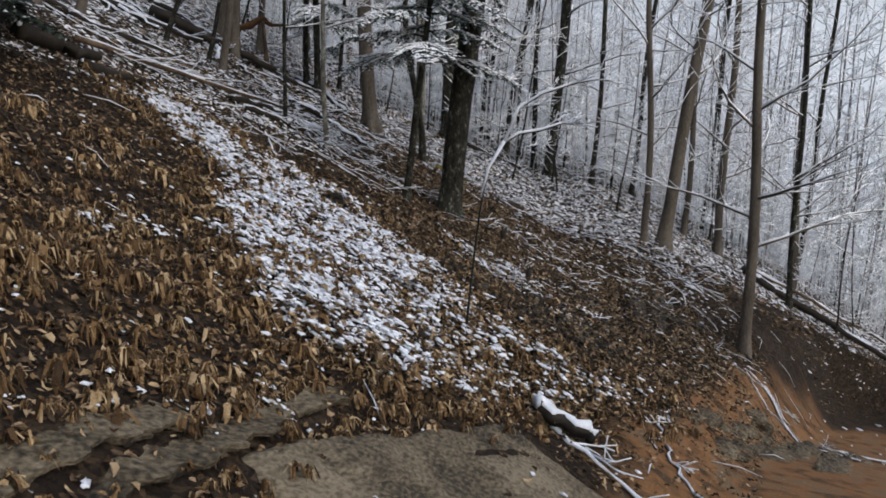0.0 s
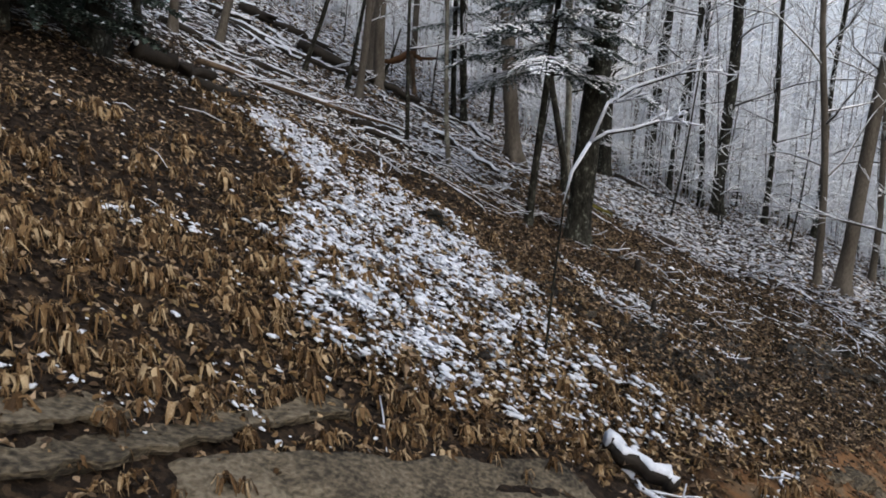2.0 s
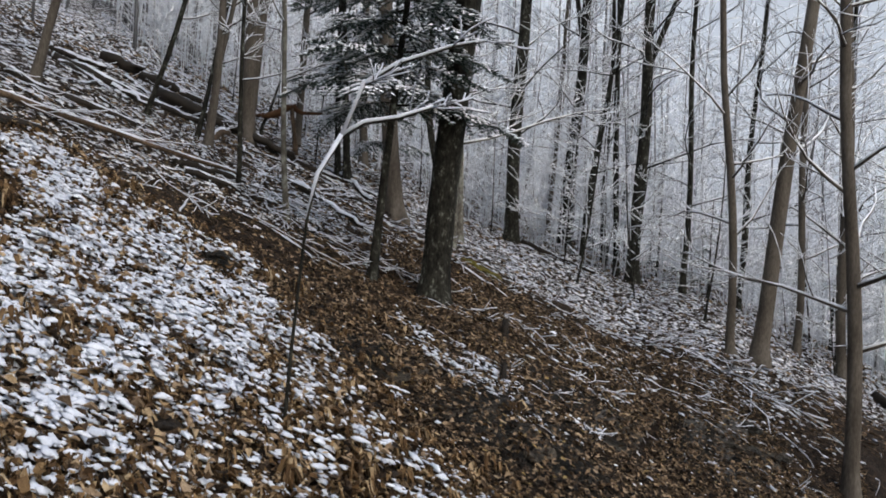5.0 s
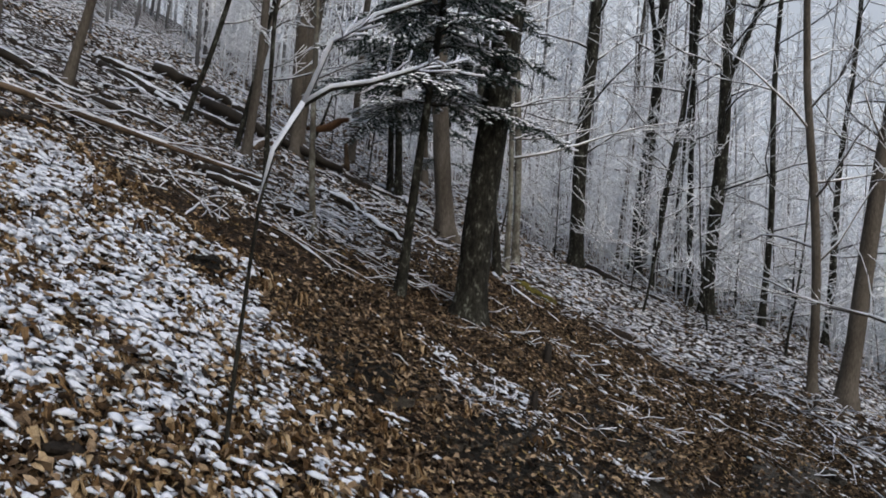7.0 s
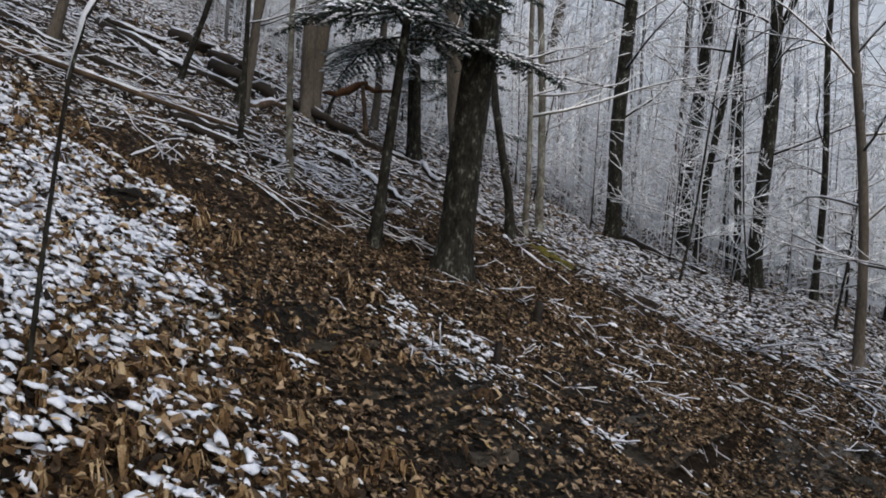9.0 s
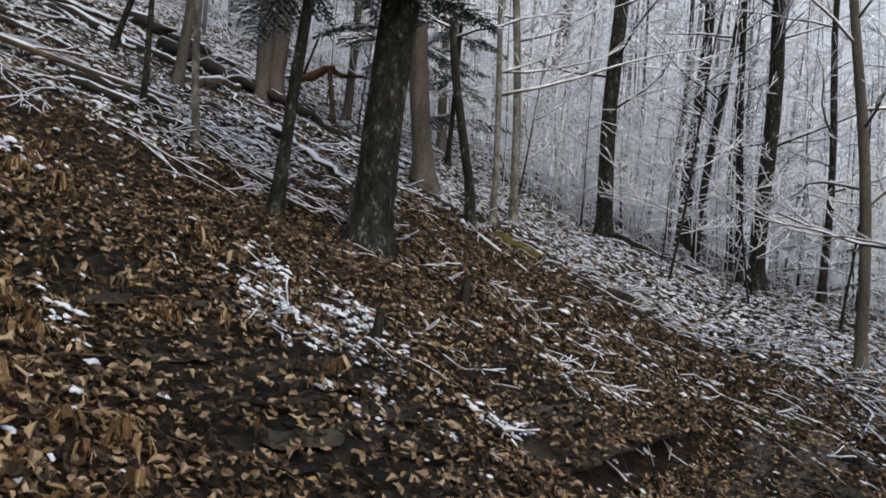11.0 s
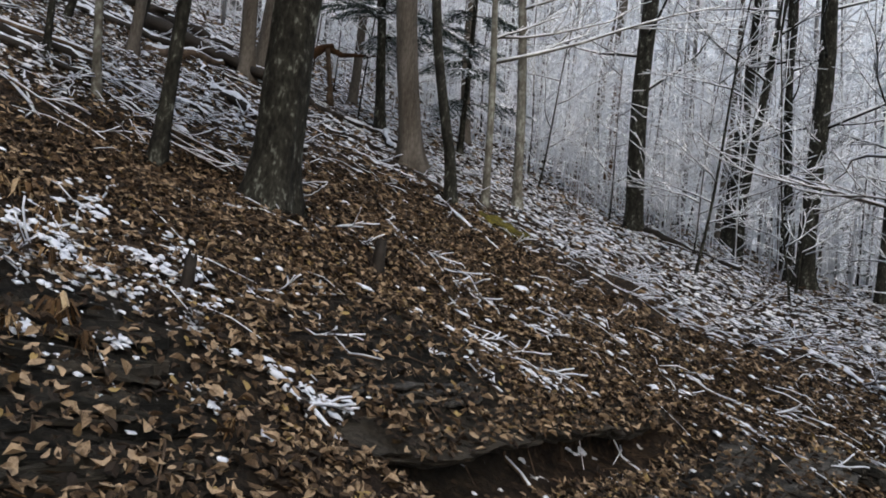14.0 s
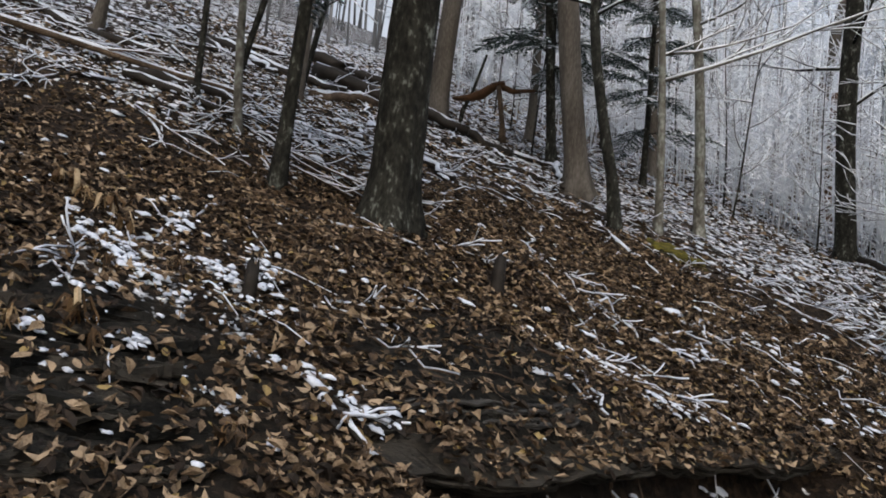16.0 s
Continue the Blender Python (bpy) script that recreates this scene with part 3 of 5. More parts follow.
def hemlock(label, x, y, lean, r, height, seed, first, reach, count, bend=0.01, white=0.75, bulk=1.0):
    """A small evergreen: drooping flat sprays of dark needles, snow on top of them."""
    rng = random.Random(seed)
    root = thing("hemlock_tree", label, "conifer", on_ground(x, y), "evergreens")
    line = trunk_line(height, lean, bend, rng)
    trunk_mesh(line, r, rng, 10, 0.5, 0.25).make("trunk", [BARK_DARK], root)
    for i in range(count):
        u = (i + rng.random()) / count
        h = first + (height - first) * u
        p = next((a[1].lerp(b[1], (h - a[0]) / (b[0] - a[0])) for a, b in zip(line, line[1:]) if a[0] <= h <= b[0]), line[-1][1])
        az = i * 2.4 + rng.uniform(-0.4, 0.4)
        length = reach * (1 - 0.75 * u) * rng.uniform(0.7, 1.15)
        out = Vector((math.cos(az), math.sin(az), 0))
        pts = [p + out * length * t + Vector((0, 0, length * (0.22 * t - 0.42 * t * t))) for t in (0, 0.2, 0.4, 0.6, 0.8, 1)]
        stem, green, snow = Soup(), Soup(), Soup()
        stem.tube(pts, [0.016 * (1 - 0.15 * j) for j in range(6)], 5)
        across = Vector((-out.y, out.x, 0))
        for k in range(int(length / 0.036)):
            t = 0.12 + 0.88 * (k + rng.random()) / (length / 0.036)
            j = min(4, int(t * 5))
            c = pts[j].lerp(pts[j + 1], t * 5 - j) if t < 1 else pts[-1]
            side = (1 if k % 2 else -1)
            ln = 0.42 * length * (1.05 - t) * rng.uniform(0.6, 1.1) + 0.08
            way = (across * side * 0.85 + out * 0.6 + Vector((0, 0, rng.uniform(-0.35, 0.05)))).normalized()
            for q in range(max(2, int(ln / 0.055))):
                s0 = c + way * (q * 0.055) - Vector((0, 0, 0.25 * (q * 0.055) ** 2 / max(0.1, ln)))
                for sgn in (-1.3, -0.6, 0.6, 1.3):
                    d = (way * 0.7 + out * 0.5 * sgn + Vector((rng.uniform(-0.2, 0.2), rng.uniform(-0.2, 0.2), rng.uniform(-0.3, 0.1)))).normalized()
                    w = d.cross(Vector((0, 0, 1))).normalized() * rng.uniform(0.007, 0.015) * bulk
                    ll = rng.uniform(0.05, 0.11)
                    green.add([s0, s0 + d * ll * 0.4 + w, s0 + d * ll, s0 + d * ll * 0.4 - w], [(0, 1, 2, 3)])
                if rng.random() < white:
                    d = (way + Vector((rng.uniform(-0.5, 0.5), rng.uniform(-0.5, 0.5), 0))).normalized()
                    w = d.cross(Vector((0, 0, 1))).normalized() * rng.uniform(0.012, 0.035)
                    ll, up = rng.uniform(0.05, 0.13), Vector((0, 0, 0.018))
                    snow.add([s0 + Vector((0, 0, 0.003)), s0 + d * ll * 0.5 + w, s0 + d * ll, s0 + d * ll * 0.5 - w, s0 + d * ll * 0.5 + up], [(0, 1, 4), (1, 2, 4), (2, 3, 4), (3, 0, 4)])
        br = stem.make("branch", [BARK_DARK], root)
        if green.n:
            green.make("needles", [NEEDLE], br, "dark green flat needle sprays", smooth=False)
        if snow.n:
            snow.make("snow", [RIME], br, "snow resting on the sprays")
    return root


hemlock("slanting dark hemlock with snow-laden drooping sprays", -0.70, 14.80, (0.055, 0.02), 0.062, 7.5, 301, 2.3, 1.9, 56, white=0.85, bulk=1.15)
hemlock("straight hemlock with snowy green sprays", -3.45, 22.4, (-0.085, -0.04), 0.085, 10, 302, 1.5, 1.9, 44, white=0.8, bulk=1.2)
hemlock("young hemlock behind pale trunks", -3.3, 25.2, (0.0, 0.0), 0.06, 8, 303, 0.9, 1.6, 32, white=0.85, bulk=1.2)
# height, reach and density enlarged so that this tree shades the bank below
hemlock("dense hemlock above the bank, enlarged to shade it", -6.4, 9.9, (0.05, 0.0), 0.11, 9.0, 304, 0.15, 2.45, 70, white=0.06, bulk=2.0)
hemlock("low dark hemlock behind leaning trunks", -7.6, 12.0, (0.0, 0.0), 0.06, 7, 305, 0.15, 2.2, 50, white=0.12, bulk=1.8)
for n, (hx, hy, hh) in enumerate(((5.1, 27.8, 2.6), (8.6, 28.6, 3.2), (3.9, 30.5, 2.8))):
    hemlock("low snow-dusted young hemlock in the wood", hx, hy, (0.0, 0.0), 0.03, hh, 310 + n, 0.3, 0.9, 16)


def mist():
    """Plain glowing wall far behind the wood, in mist colours, to brighten the distance."""
    verts, faces, n = [], [], 60
    for k in range(n + 1):
        a = math.pi * (0.02 + 0.96 * k / n)
        for z in (-60, 15, 45, 90):
            verts.append((3 + 118 * math.cos(a), 8 + 110 * math.sin(a), z))
    for k in range(n):
        for j in range(3):
            faces.append((k * 4 + j, k * 4 + j + 1, (k + 1) * 4 + j + 1, (k + 1) * 4 + j))
    m = bpy.data.materials.new("glowing_mist_colour")
    m.use_nodes = True
    nt, lk = m.node_tree.nodes, m.node_tree.links
    # the wall emits its own light in place of bright mist and sky
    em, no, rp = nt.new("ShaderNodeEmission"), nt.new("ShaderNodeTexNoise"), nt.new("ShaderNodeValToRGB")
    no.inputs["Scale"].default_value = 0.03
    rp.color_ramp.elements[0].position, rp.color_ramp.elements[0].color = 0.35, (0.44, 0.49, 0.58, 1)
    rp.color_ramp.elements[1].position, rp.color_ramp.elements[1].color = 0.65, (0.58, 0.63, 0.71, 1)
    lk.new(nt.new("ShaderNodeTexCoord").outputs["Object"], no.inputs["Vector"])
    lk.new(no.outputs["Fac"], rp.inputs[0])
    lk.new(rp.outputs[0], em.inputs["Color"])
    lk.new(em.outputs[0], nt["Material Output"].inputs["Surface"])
    return tagged(mesh_object("backdrop", verts, faces, [m]), "glowing wall in pale grey-blue mist colours behind the wood", "backdrop", kind="structure")


mist()

# ---- the forest floor: leaves, wilted plants, snow ----
def leaf_sheet(name, label, category, spots, mat, size, lift, curl, seed):
    """Loose folded leaves, each of four small faces; spots are (x, y)."""
    rng = np.random.RandomState(seed)
    n = len(spots)
    pos = np.array([(x, y, resting(x, y)) for x, y in spots])
    pos[:, 2] += rng.uniform(0, lift, n) + np.array([0.05 * shale(x, y) for x, y in spots])
    a = rng.uniform(0, 2 * np.pi, n)
    d = np.stack([np.cos(a), np.sin(a), rng.uniform(-0.55, 0.35, n) - 0.40 * np.cos(a)], 1)
    d /= np.linalg.norm(d, axis=1)[:, None]
    up = np.stack([rng.normal(0.35, 0.35, n), rng.normal(0, 0.35, n), np.ones(n)], 1)
    w = np.cross(d, up)
    w /= np.linalg.norm(w, axis=1)[:, None]
    u = np.cross(w, d)
    ln = rng.uniform(size[0], size[1], n)[:, None]
    wd = ln * rng.uniform(0.16, 0.36, n)[:, None]
    c = rng.uniform(-1, 1, n)[:, None] * curl
    k = rng.uniform(-0.4, 0.4, n)[:, None] * ln
    v = np.stack([pos, pos + d * ln * 0.25 + w * wd * 0.8 + u * ln * c * 0.7, pos + d * ln * 0.65 + w * (wd * 0.85 + k * 0.2) + u * ln * c, pos + d * ln + w * k * 0.5 - u * ln * c * 0.8, pos + d * ln * 0.65 - w * (wd * 0.85 - k * 0.2) + u * ln * c, pos + d * ln * 0.25 - w * wd * 0.8 + u * ln * c * 0.7, pos + d * ln * 0.5 - u * ln * 0.08], 1).reshape(-1, 3)
    f = (np.arange(n)[:, None, None] * 7 + np.array([[0, 1, 6], [1, 2, 6], [2, 3, 6], [3, 4, 6], [4, 5, 6], [5, 0, 6]])[None]).reshape(-1, 3)
    ob = mesh_object(name, v.tolist(), f.tolist(), [mat], smooth=False)
    return tagged(ob, label, category, kind="stuff")


def scatter(n, box, want, seed):
    rng = random.Random(seed)
    out, tries = [], 0
    while len(out) < n and tries < 40 * n:
        tries += 1
        x, y = rng.uniform(box[0], box[1]), rng.uniform(box[2], box[3])
        if rng.random() < want(x, y):
            out.append((x, y))
    return out


def bedrock(x, y):
    """Where the smooth tan rock at the foot of the bank lies open, 0 to 1."""
    u = ((x + 1.22) * 1.98 + (y - 4.62) * 2.75) / 11.48
    v = ((x + 1.22) * 2.75 - (y - 4.62) * 1.98) / 3.39
    lips = 0.0
    for ax, ay, bx, by in ((-2.0, 2.9, -1.35, 5.0), (-1.45, 3.7, -0.60, 6.35)):
        k = min(1.0, max(0.0, ((x - ax) * (bx - ax) + (y - ay) * (by - ay)) / ((bx - ax) ** 2 + (by - ay) ** 2)))
        lips = max(lips, 0.8 * ease(0.22, 0.08, math.hypot(x - ax - k * (bx - ax), y - ay - k * (by - ay))))
    return max(lips, ease(-0.05, 0.06, u) * ease(1.05, 0.92, u) * ease(-0.05, 0.12, v))


def off_trail(x, y):
    return trail_at(x, y)[0] > 0.9


def bare(x, y):
    return (1 - 0.55 * snowiness(x, y)) * (1 - 0.8 * clayness(x, y)) * (1 - 0.68 * shale(x, y)) * (1 - 0.95 * bedrock(x, y)) * off_trail(x, y)


def wilted_zone(x, y):
    """Where the tan wilted plants stand: the bank at the start, thinning along its foot."""
    left = (0.45 + 0.55 * ease(-0.1, 0.25, noise.noise(Vector((x, y, 5)) * 1.6))) * (0.3 * ease(12.5, 10.5, y - 0.9 * (x + 2)) + 0.7 * ease(9.6, 7.6, y - 0.9 * (x + 2))) * ease(-5.2, -4.2, x) * ease(1.3, 0.4, x)
    foot = (0.05 + 0.57 * ease(10.8, 9.6, y)) * ease(1.5, 0.4, abs(x - 0.35 * (y - 8.6) - 0.7)) * ease(13.5, 11, y)
    edge = 0.35 * ease(-0.9, -0.1, inside(SNOW_PATCH, x, y)) * ease(0.7, 0.1, inside(SNOW_PATCH, x, y))
    core = 0.40 * ease(-0.1, 0.4, inside(SNOW_PATCH, x, y))
    return max(left, foot, edge, core) * off_trail(x, y) * (1 - 0.9 * bedrock(x, y))


leaf_sheet("leaf_litter", "wet brown fallen leaves matted over the soil", "leaves", scatter(52000, (-6.5, 6.5, 3, 20), bare, 1), LEAF_BROWN, (0.035, 0.085), 0.05, 0.30, 1)
leaf_sheet("leaf_litter", "small brown leaves and leaf bits on the lower slope", "leaves", scatter(34000, (-1.2, 5.2, 9.5, 19.5), bare, 7), LEAF_BROWN, (0.03, 0.085), 0.06, 0.35, 7)
leaf_sheet("leaf_litter", "brown fallen leaves farther up the slope", "leaves", scatter(16000, (-13, 12, 19, 34), bare, 2), LEAF_BROWN, (0.08, 0.16), 0.04, 0.28, 2)
leaf_sheet("yellow_leaves", "scattered yellow fallen leaves lying flat", "leaves", scatter(5600, (-3, 5.5, 5, 18.5), lambda x, y: bare(x, y) * (0.25 + 0.75 * ease(-0.5, 1.5, x) * ease(9, 11.5, y)), 3), LEAF_YELLOW, (0.03, 0.075), 0.05, 0.12, 3)
leaf_sheet("tan_leaves", "curled tan leaves between wilted plants", "leaves", scatter(4500, (-5.5, 3, 3.3, 13), wilted_zone, 4), LEAF_TAN, (0.04, 0.09), 0.07, 0.35, 4)

leaf_sheet("patch_leaves", "red-brown and tan leaves poking out of the snow", "leaves", scatter(6200, (-4.6, 3, 6.3, 13.4), lambda x, y: ease(-0.5, 0.1, inside(SNOW_PATCH, x, y)), 5), LEAF_TAN, (0.04, 0.09), 0.15, 0.4, 5)
leaf_sheet("patch_leaves", "dark wet leaves between lumps of snow", "leaves", scatter(3500, (-4.6, 3, 6.3, 13.4), lambda x, y: ease(-0.5, 0.1, inside(SNOW_PATCH, x, y)), 6), LEAF_BROWN, (0.05, 0.11), 0.15, 0.4, 6)


def wilted_plants():
    """Collapsed plants: long soft leaves that spring from a crown, bend over and hang."""
    rng = random.Random(21)
    soup = Soup()
    for x, y in scatter(2700, (-5.2, 3.2, 3.4, 13), wilted_zone, 22):
        size = rng.choice((0.05, 0.06, 0.07, 0.09, 0.12)) * rng.uniform(0.8, 1.2)
        top = on_ground(x, y, size * rng.uniform(0.45, 1.1))
        for k in range(rng.randint(8, 16)):
            a = rng.uniform(0, 6.28)
            out = Vector((math.cos(a) + 0.3, math.sin(a), 0)) * rng.uniform(0.3, 1.0)
            across = Vector((-out.y, out.x, rng.uniform(-0.3, 0.3))).normalized() * size * rng.choice((0.03, 0.05, 0.07, 0.10, 0.17))
            c0 = top + Vector((rng.uniform(-0.15, 0.15), rng.uniform(-0.15, 0.15), rng.uniform(-0.2, 0.1))) * size
            drop = rng.uniform(0.5, 1.25)
            c1 = c0 + out * size * 0.42 + Vector((0, 0, size * rng.uniform(-0.05, 0.22)))
            c2 = c0 + out * size * rng.uniform(0.6, 0.85) - Vector((0, 0, size * drop * 0.5))
            c3 = c0 + out * size * rng.uniform(0.5, 1.0) - Vector((rng.uniform(-0.25, 0.25) * size, rng.uniform(-0.25, 0.25) * size, size * drop))
            fold = Vector((0, 0, size * rng.uniform(-0.02, 0.10)))
            twist = Vector((rng.uniform(-0.3, 0.3), rng.uniform(-0.3, 0.3), rng.uniform(-0.3, 0.3))) * size * 0.15
            soup.add([c0, c1 + across, c1 + fold, c1 - across, c2 + across * 0.8 + twist, c2 + fold + out * size * 0.05, c2 - across * 0.8 - twist, c3], [(0, 2, 1), (0, 3, 2), (1, 2, 5, 4), (2, 3, 6, 5), (4, 5, 7), (5, 6, 7)])
    return tagged(soup.make("wilted_plants", [LEAF_TAN], smooth=False), "clumps of wilted drooping tan leaves on the bank", "plants", kind="stuff")


wilted_plants()


def lump_shapes(count):
    """Small soft caps of snow with a lobed outline whose edges hang over what they rest on."""
    rng = random.Random(31)
    seg = 11
    faces = [(0, 1 + k, 1 + (k + 1) % seg) for k in range(seg)]
    for r in range(2):
        for k in range(seg):
            a, b = 1 + r * seg + k, 1 + r * seg + (k + 1) % seg
            faces += [(a, a + seg, b + seg), (a, b + seg, b)]
    faces += [(1 + 2 * seg, 1 + 2 * seg + k + 1, 1 + 2 * seg + k) for k in range(1, seg - 1)]
    out = []
    for n in range(count):
        lobes, p, q, long = rng.choice((2, 3, 3, 4)), rng.uniform(0, 6.3), rng.uniform(0, 6.3), rng.uniform(1.0, 2.1)
        rim = [1 + 0.36 * math.sin(lobes * 6.283 * k / seg + p) + 0.20 * math.sin((lobes + 2) * 6.283 * k / seg + q) + rng.uniform(-0.12, 0.12) for k in range(seg)]
        tall, hang = rng.uniform(0.38, 0.62), rng.uniform(0.05, 0.45)
        v = [(0, 0, tall)]
        for rho, z in ((0.52, tall * 0.86), (0.93, tall * 0.30), (0.90, -0.16)):
            for k in range(seg):
                w = 6.283 * k / seg
                x, y = rho * rim[k] * math.cos(w) * long, rho * rim[k] * math.sin(w)
                v.append((x, y, z * rng.uniform(0.85, 1.15) - hang * 0.3 * rho * rho * (0.5 + rim[k]) + 0.10 * math.sin(1.9 * x + p)))
        out.append(np.array(v))
    return out, np.array(faces)


def snow_lumps(name, label, spots, size, lift, seed):
    shapes, faces = lump_shapes(24)
    rng = np.random.RandomState(seed)
    vs, fs, n = [], [], 0
    for x, y in spots:
        v = shapes[rng.randint(24)] * (size[0] + (size[1] - size[0]) * rng.uniform() ** 1.7)
        a = rng.uniform(0, 6.28)
        c, s = math.cos(a), math.sin(a)
        w = np.stack([v[:, 0] * c - v[:, 1] * s, v[:, 0] * s + v[:, 1] * c, v[:, 2]], 1)
        w[:, 2] += -0.36 * w[:, 0]
        w += np.array([x, y, ground_z(x, y) + rng.uniform(*lift)])
        vs.append(w)
        fs.append(faces + n)
        n += len(v)
    ob = mesh_object(name, np.concatenate(vs).tolist(), np.concatenate(fs).tolist(), [SNOW])
    return tagged(ob, label, "snow", kind="stuff")


snow_lumps("snow_patch", "lumpy snow caught on leaves in a broad patch", scatter(9000, (-4.6, 3, 6.4, 13.3), lambda x, y: (1 - 0.66 * ease(-1.10, -0.56, 0.436 * x - 0.09 * y)) * ease(0.2, 0.45, math.hypot(x + 1.5, y - 11.7)) * ease(0.12, 0.3, math.hypot(x + 0.2, y - 8.3)) * ease(-0.2, 0.35, inside(SNOW_PATCH, x, y) + 0.3 * noise.noise(Vector((x, y, 3)) * 2.3)) * (0.12 + 0.88 * ease(-0.20, 0.15, noise.noise(Vector((x, y, 8)) * 3.4))), 41), (0.009, 0.036), (0.03, 0.13), 41)
snow_lumps("snow_tufts", "small caps of snow on leaves and stalks", scatter(1900, (-5.5, 6.2, 3.5, 18.5), lambda x, y: (0.03 + 0.6 * snowiness(x, y) + 0.22 * wilted_zone(x, y)) * off_trail(x, y) * (1 - clayness(x, y)), 42), (0.007, 0.026), (0.03, 0.09), 42)
snow_lumps("snow_cover", "broken snow cover over the upper slope", scatter(11000, (-17, 11, 14, 33), lambda x, y: snowiness(x, y), 43), (0.012, 0.050), (0.0, 0.04), 43)


def snow_clusters():
    rng = random.Random(47)
    spots = []
    for cx, cy, n in ((1.02, 13.5, 26), (1.12, 13.2, 22), (0.95, 12.75, 26), (0.8, 12.7, 18), (1.35, 12.85, 10), (2.26, 13.1, 16), (2.085, 12.49, 12), (1.45, 12.35, 10), (2.05, 15.3, 10), (3.83, 17.05, 10), (2.6, 15.4, 10), (-2.6, 7.45, 8), (-2.9, 7.05, 12), (-1.1, 5.6, 8), (-1.5, 4.9, 6), (0.6, 11.0, 12), (1.7, 12.0, 8), (0.2, 13.4, 14), (-0.2, 8.35, 10), (-0.1, 8.25, 8), (-1.6, 11.9, 12), (-1.55, 11.95, 10)):
        a = rng.uniform(-0.9, 0.5)
        for _ in range(int(n * 2.4)):
            u, v = rng.gauss(0, 0.20), rng.gauss(0, 0.045)
            spots.append((cx + u * math.cos(a) - v * math.sin(a), cy + u * math.sin(a) + v * math.cos(a)))
    return spots


snow_lumps("snow_clusters", "clusters of snow on tufts and sticks", snow_clusters(), (0.007, 0.026), (0.02, 0.07), 48)


# ---- rock ----
def slab(parent, x, y, length, depth, thick, yaw, z, mat, seed, tilt=(0.0, 0.0), name="slab"):
    """One uneven stone with broken, jagged edges and a rough upper face."""
    rng = random.Random(seed)
    n = 26
    rings = ((1.0, 0.0), (1.03, 0.45), (0.97, 0.9), (0.86, 1.0), (0.5, 1.04))
    jag = [rng.uniform(0.80, 1.06) if k % 2 else rng.uniform(0.92, 1.08) for k in range(n)]
    verts, faces = [], []
    for f, h in rings:
        for k in range(n):
            a = 2 * math.pi * k / n
            sx = math.copysign(abs(math.cos(a)) ** 0.55, math.cos(a)) * length / 2 * jag[k] * f
            sy = math.copysign(abs(math.sin(a)) ** 0.55, math.sin(a)) * depth / 2 * jag[k] * f
            w = noise.noise(Vector((sx * 3 + seed, sy * 3, h * 2)))
            verts.append((sx + 0.03 * w, sy + 0.03 * w, thick * h + (0.07 * w + 0.03 * noise.noise(Vector((sx * 9, sy * 9, seed))) if h > 0.5 else 0)))
    for r in range(len(rings) - 1):
        for k in range(n):
            faces.append((r * n + k, r * n + (k + 1) % n, (r + 1) * n + (k + 1) % n, (r + 1) * n + k))
    verts.append((0, 0, thick * 1.05))
    faces += [(4 * n + k, 4 * n + (k + 1) % n, len(verts) - 1) for k in range(n)]
    ob = mesh_object(name, verts, faces, [mat], parent, smooth=False)
    ob.matrix_basis = Matrix.Translation(Vector((x, y, z)) - parent.location) @ Matrix.Rotation(yaw, 4, "Z") @ Euler((tilt[0], tilt[1], 0)).to_matrix().to_4x4()
    return ob


def outcrop(label, ax, ay, bx, by, rows, mat, seed, step=0.28, size=(0.5, 1.0), thick=0.09, deep=0.5, sink=0.05, dip=0.3, layers=(1, 2, 3), back=0.0, group="rock outcrops"):
    """Ledges of stacked slabs along a line from a to b, dipping with the slope and stepping down it."""
    rng = random.Random(seed)
    root = thing("rock_outcrop", label, "rock", on_ground((ax + bx) / 2, (ay + by) / 2), group)
    ln = math.hypot(bx - ax, by - ay)
    yaw = math.atan2(by - ay, bx - ax)
    nx, ny = math.sin(yaw), -math.cos(yaw)
    for r in range(rows):
        u = rng.uniform(-0.2, 0.1)
        while u < ln:
            w = rng.uniform(*size)
            off = r * step + rng.uniform(-0.10, 0.10)
            x, y = ax + (bx - ax) * (u + w / 2) / ln + nx * off, ay + (by - ay) * (u + w / 2) / ln + ny * off
            z, d = ground_z(x - nx * back, y - ny * back) - 0.42 * back - sink - 0.04, deep * rng.uniform(0.75, 1.25)
            for k in range(rng.choice(layers)):
                h = thick * rng.uniform(0.5, 1.3)
                z -= h * 0.9
                slab(root, x + nx * 0.05 * k, y + ny * 0.05 * k, w * rng.uniform(0.8, 1.15), d, h, yaw + rng.uniform(-0.15, 0.15), z + h * 0.9, mat, rng.randint(0, 9999), (dip + rng.uniform(-0.06, 0.06), rng.uniform(-0.07, 0.07)))
            u += w * rng.uniform(0.6, 1.2)
    return root


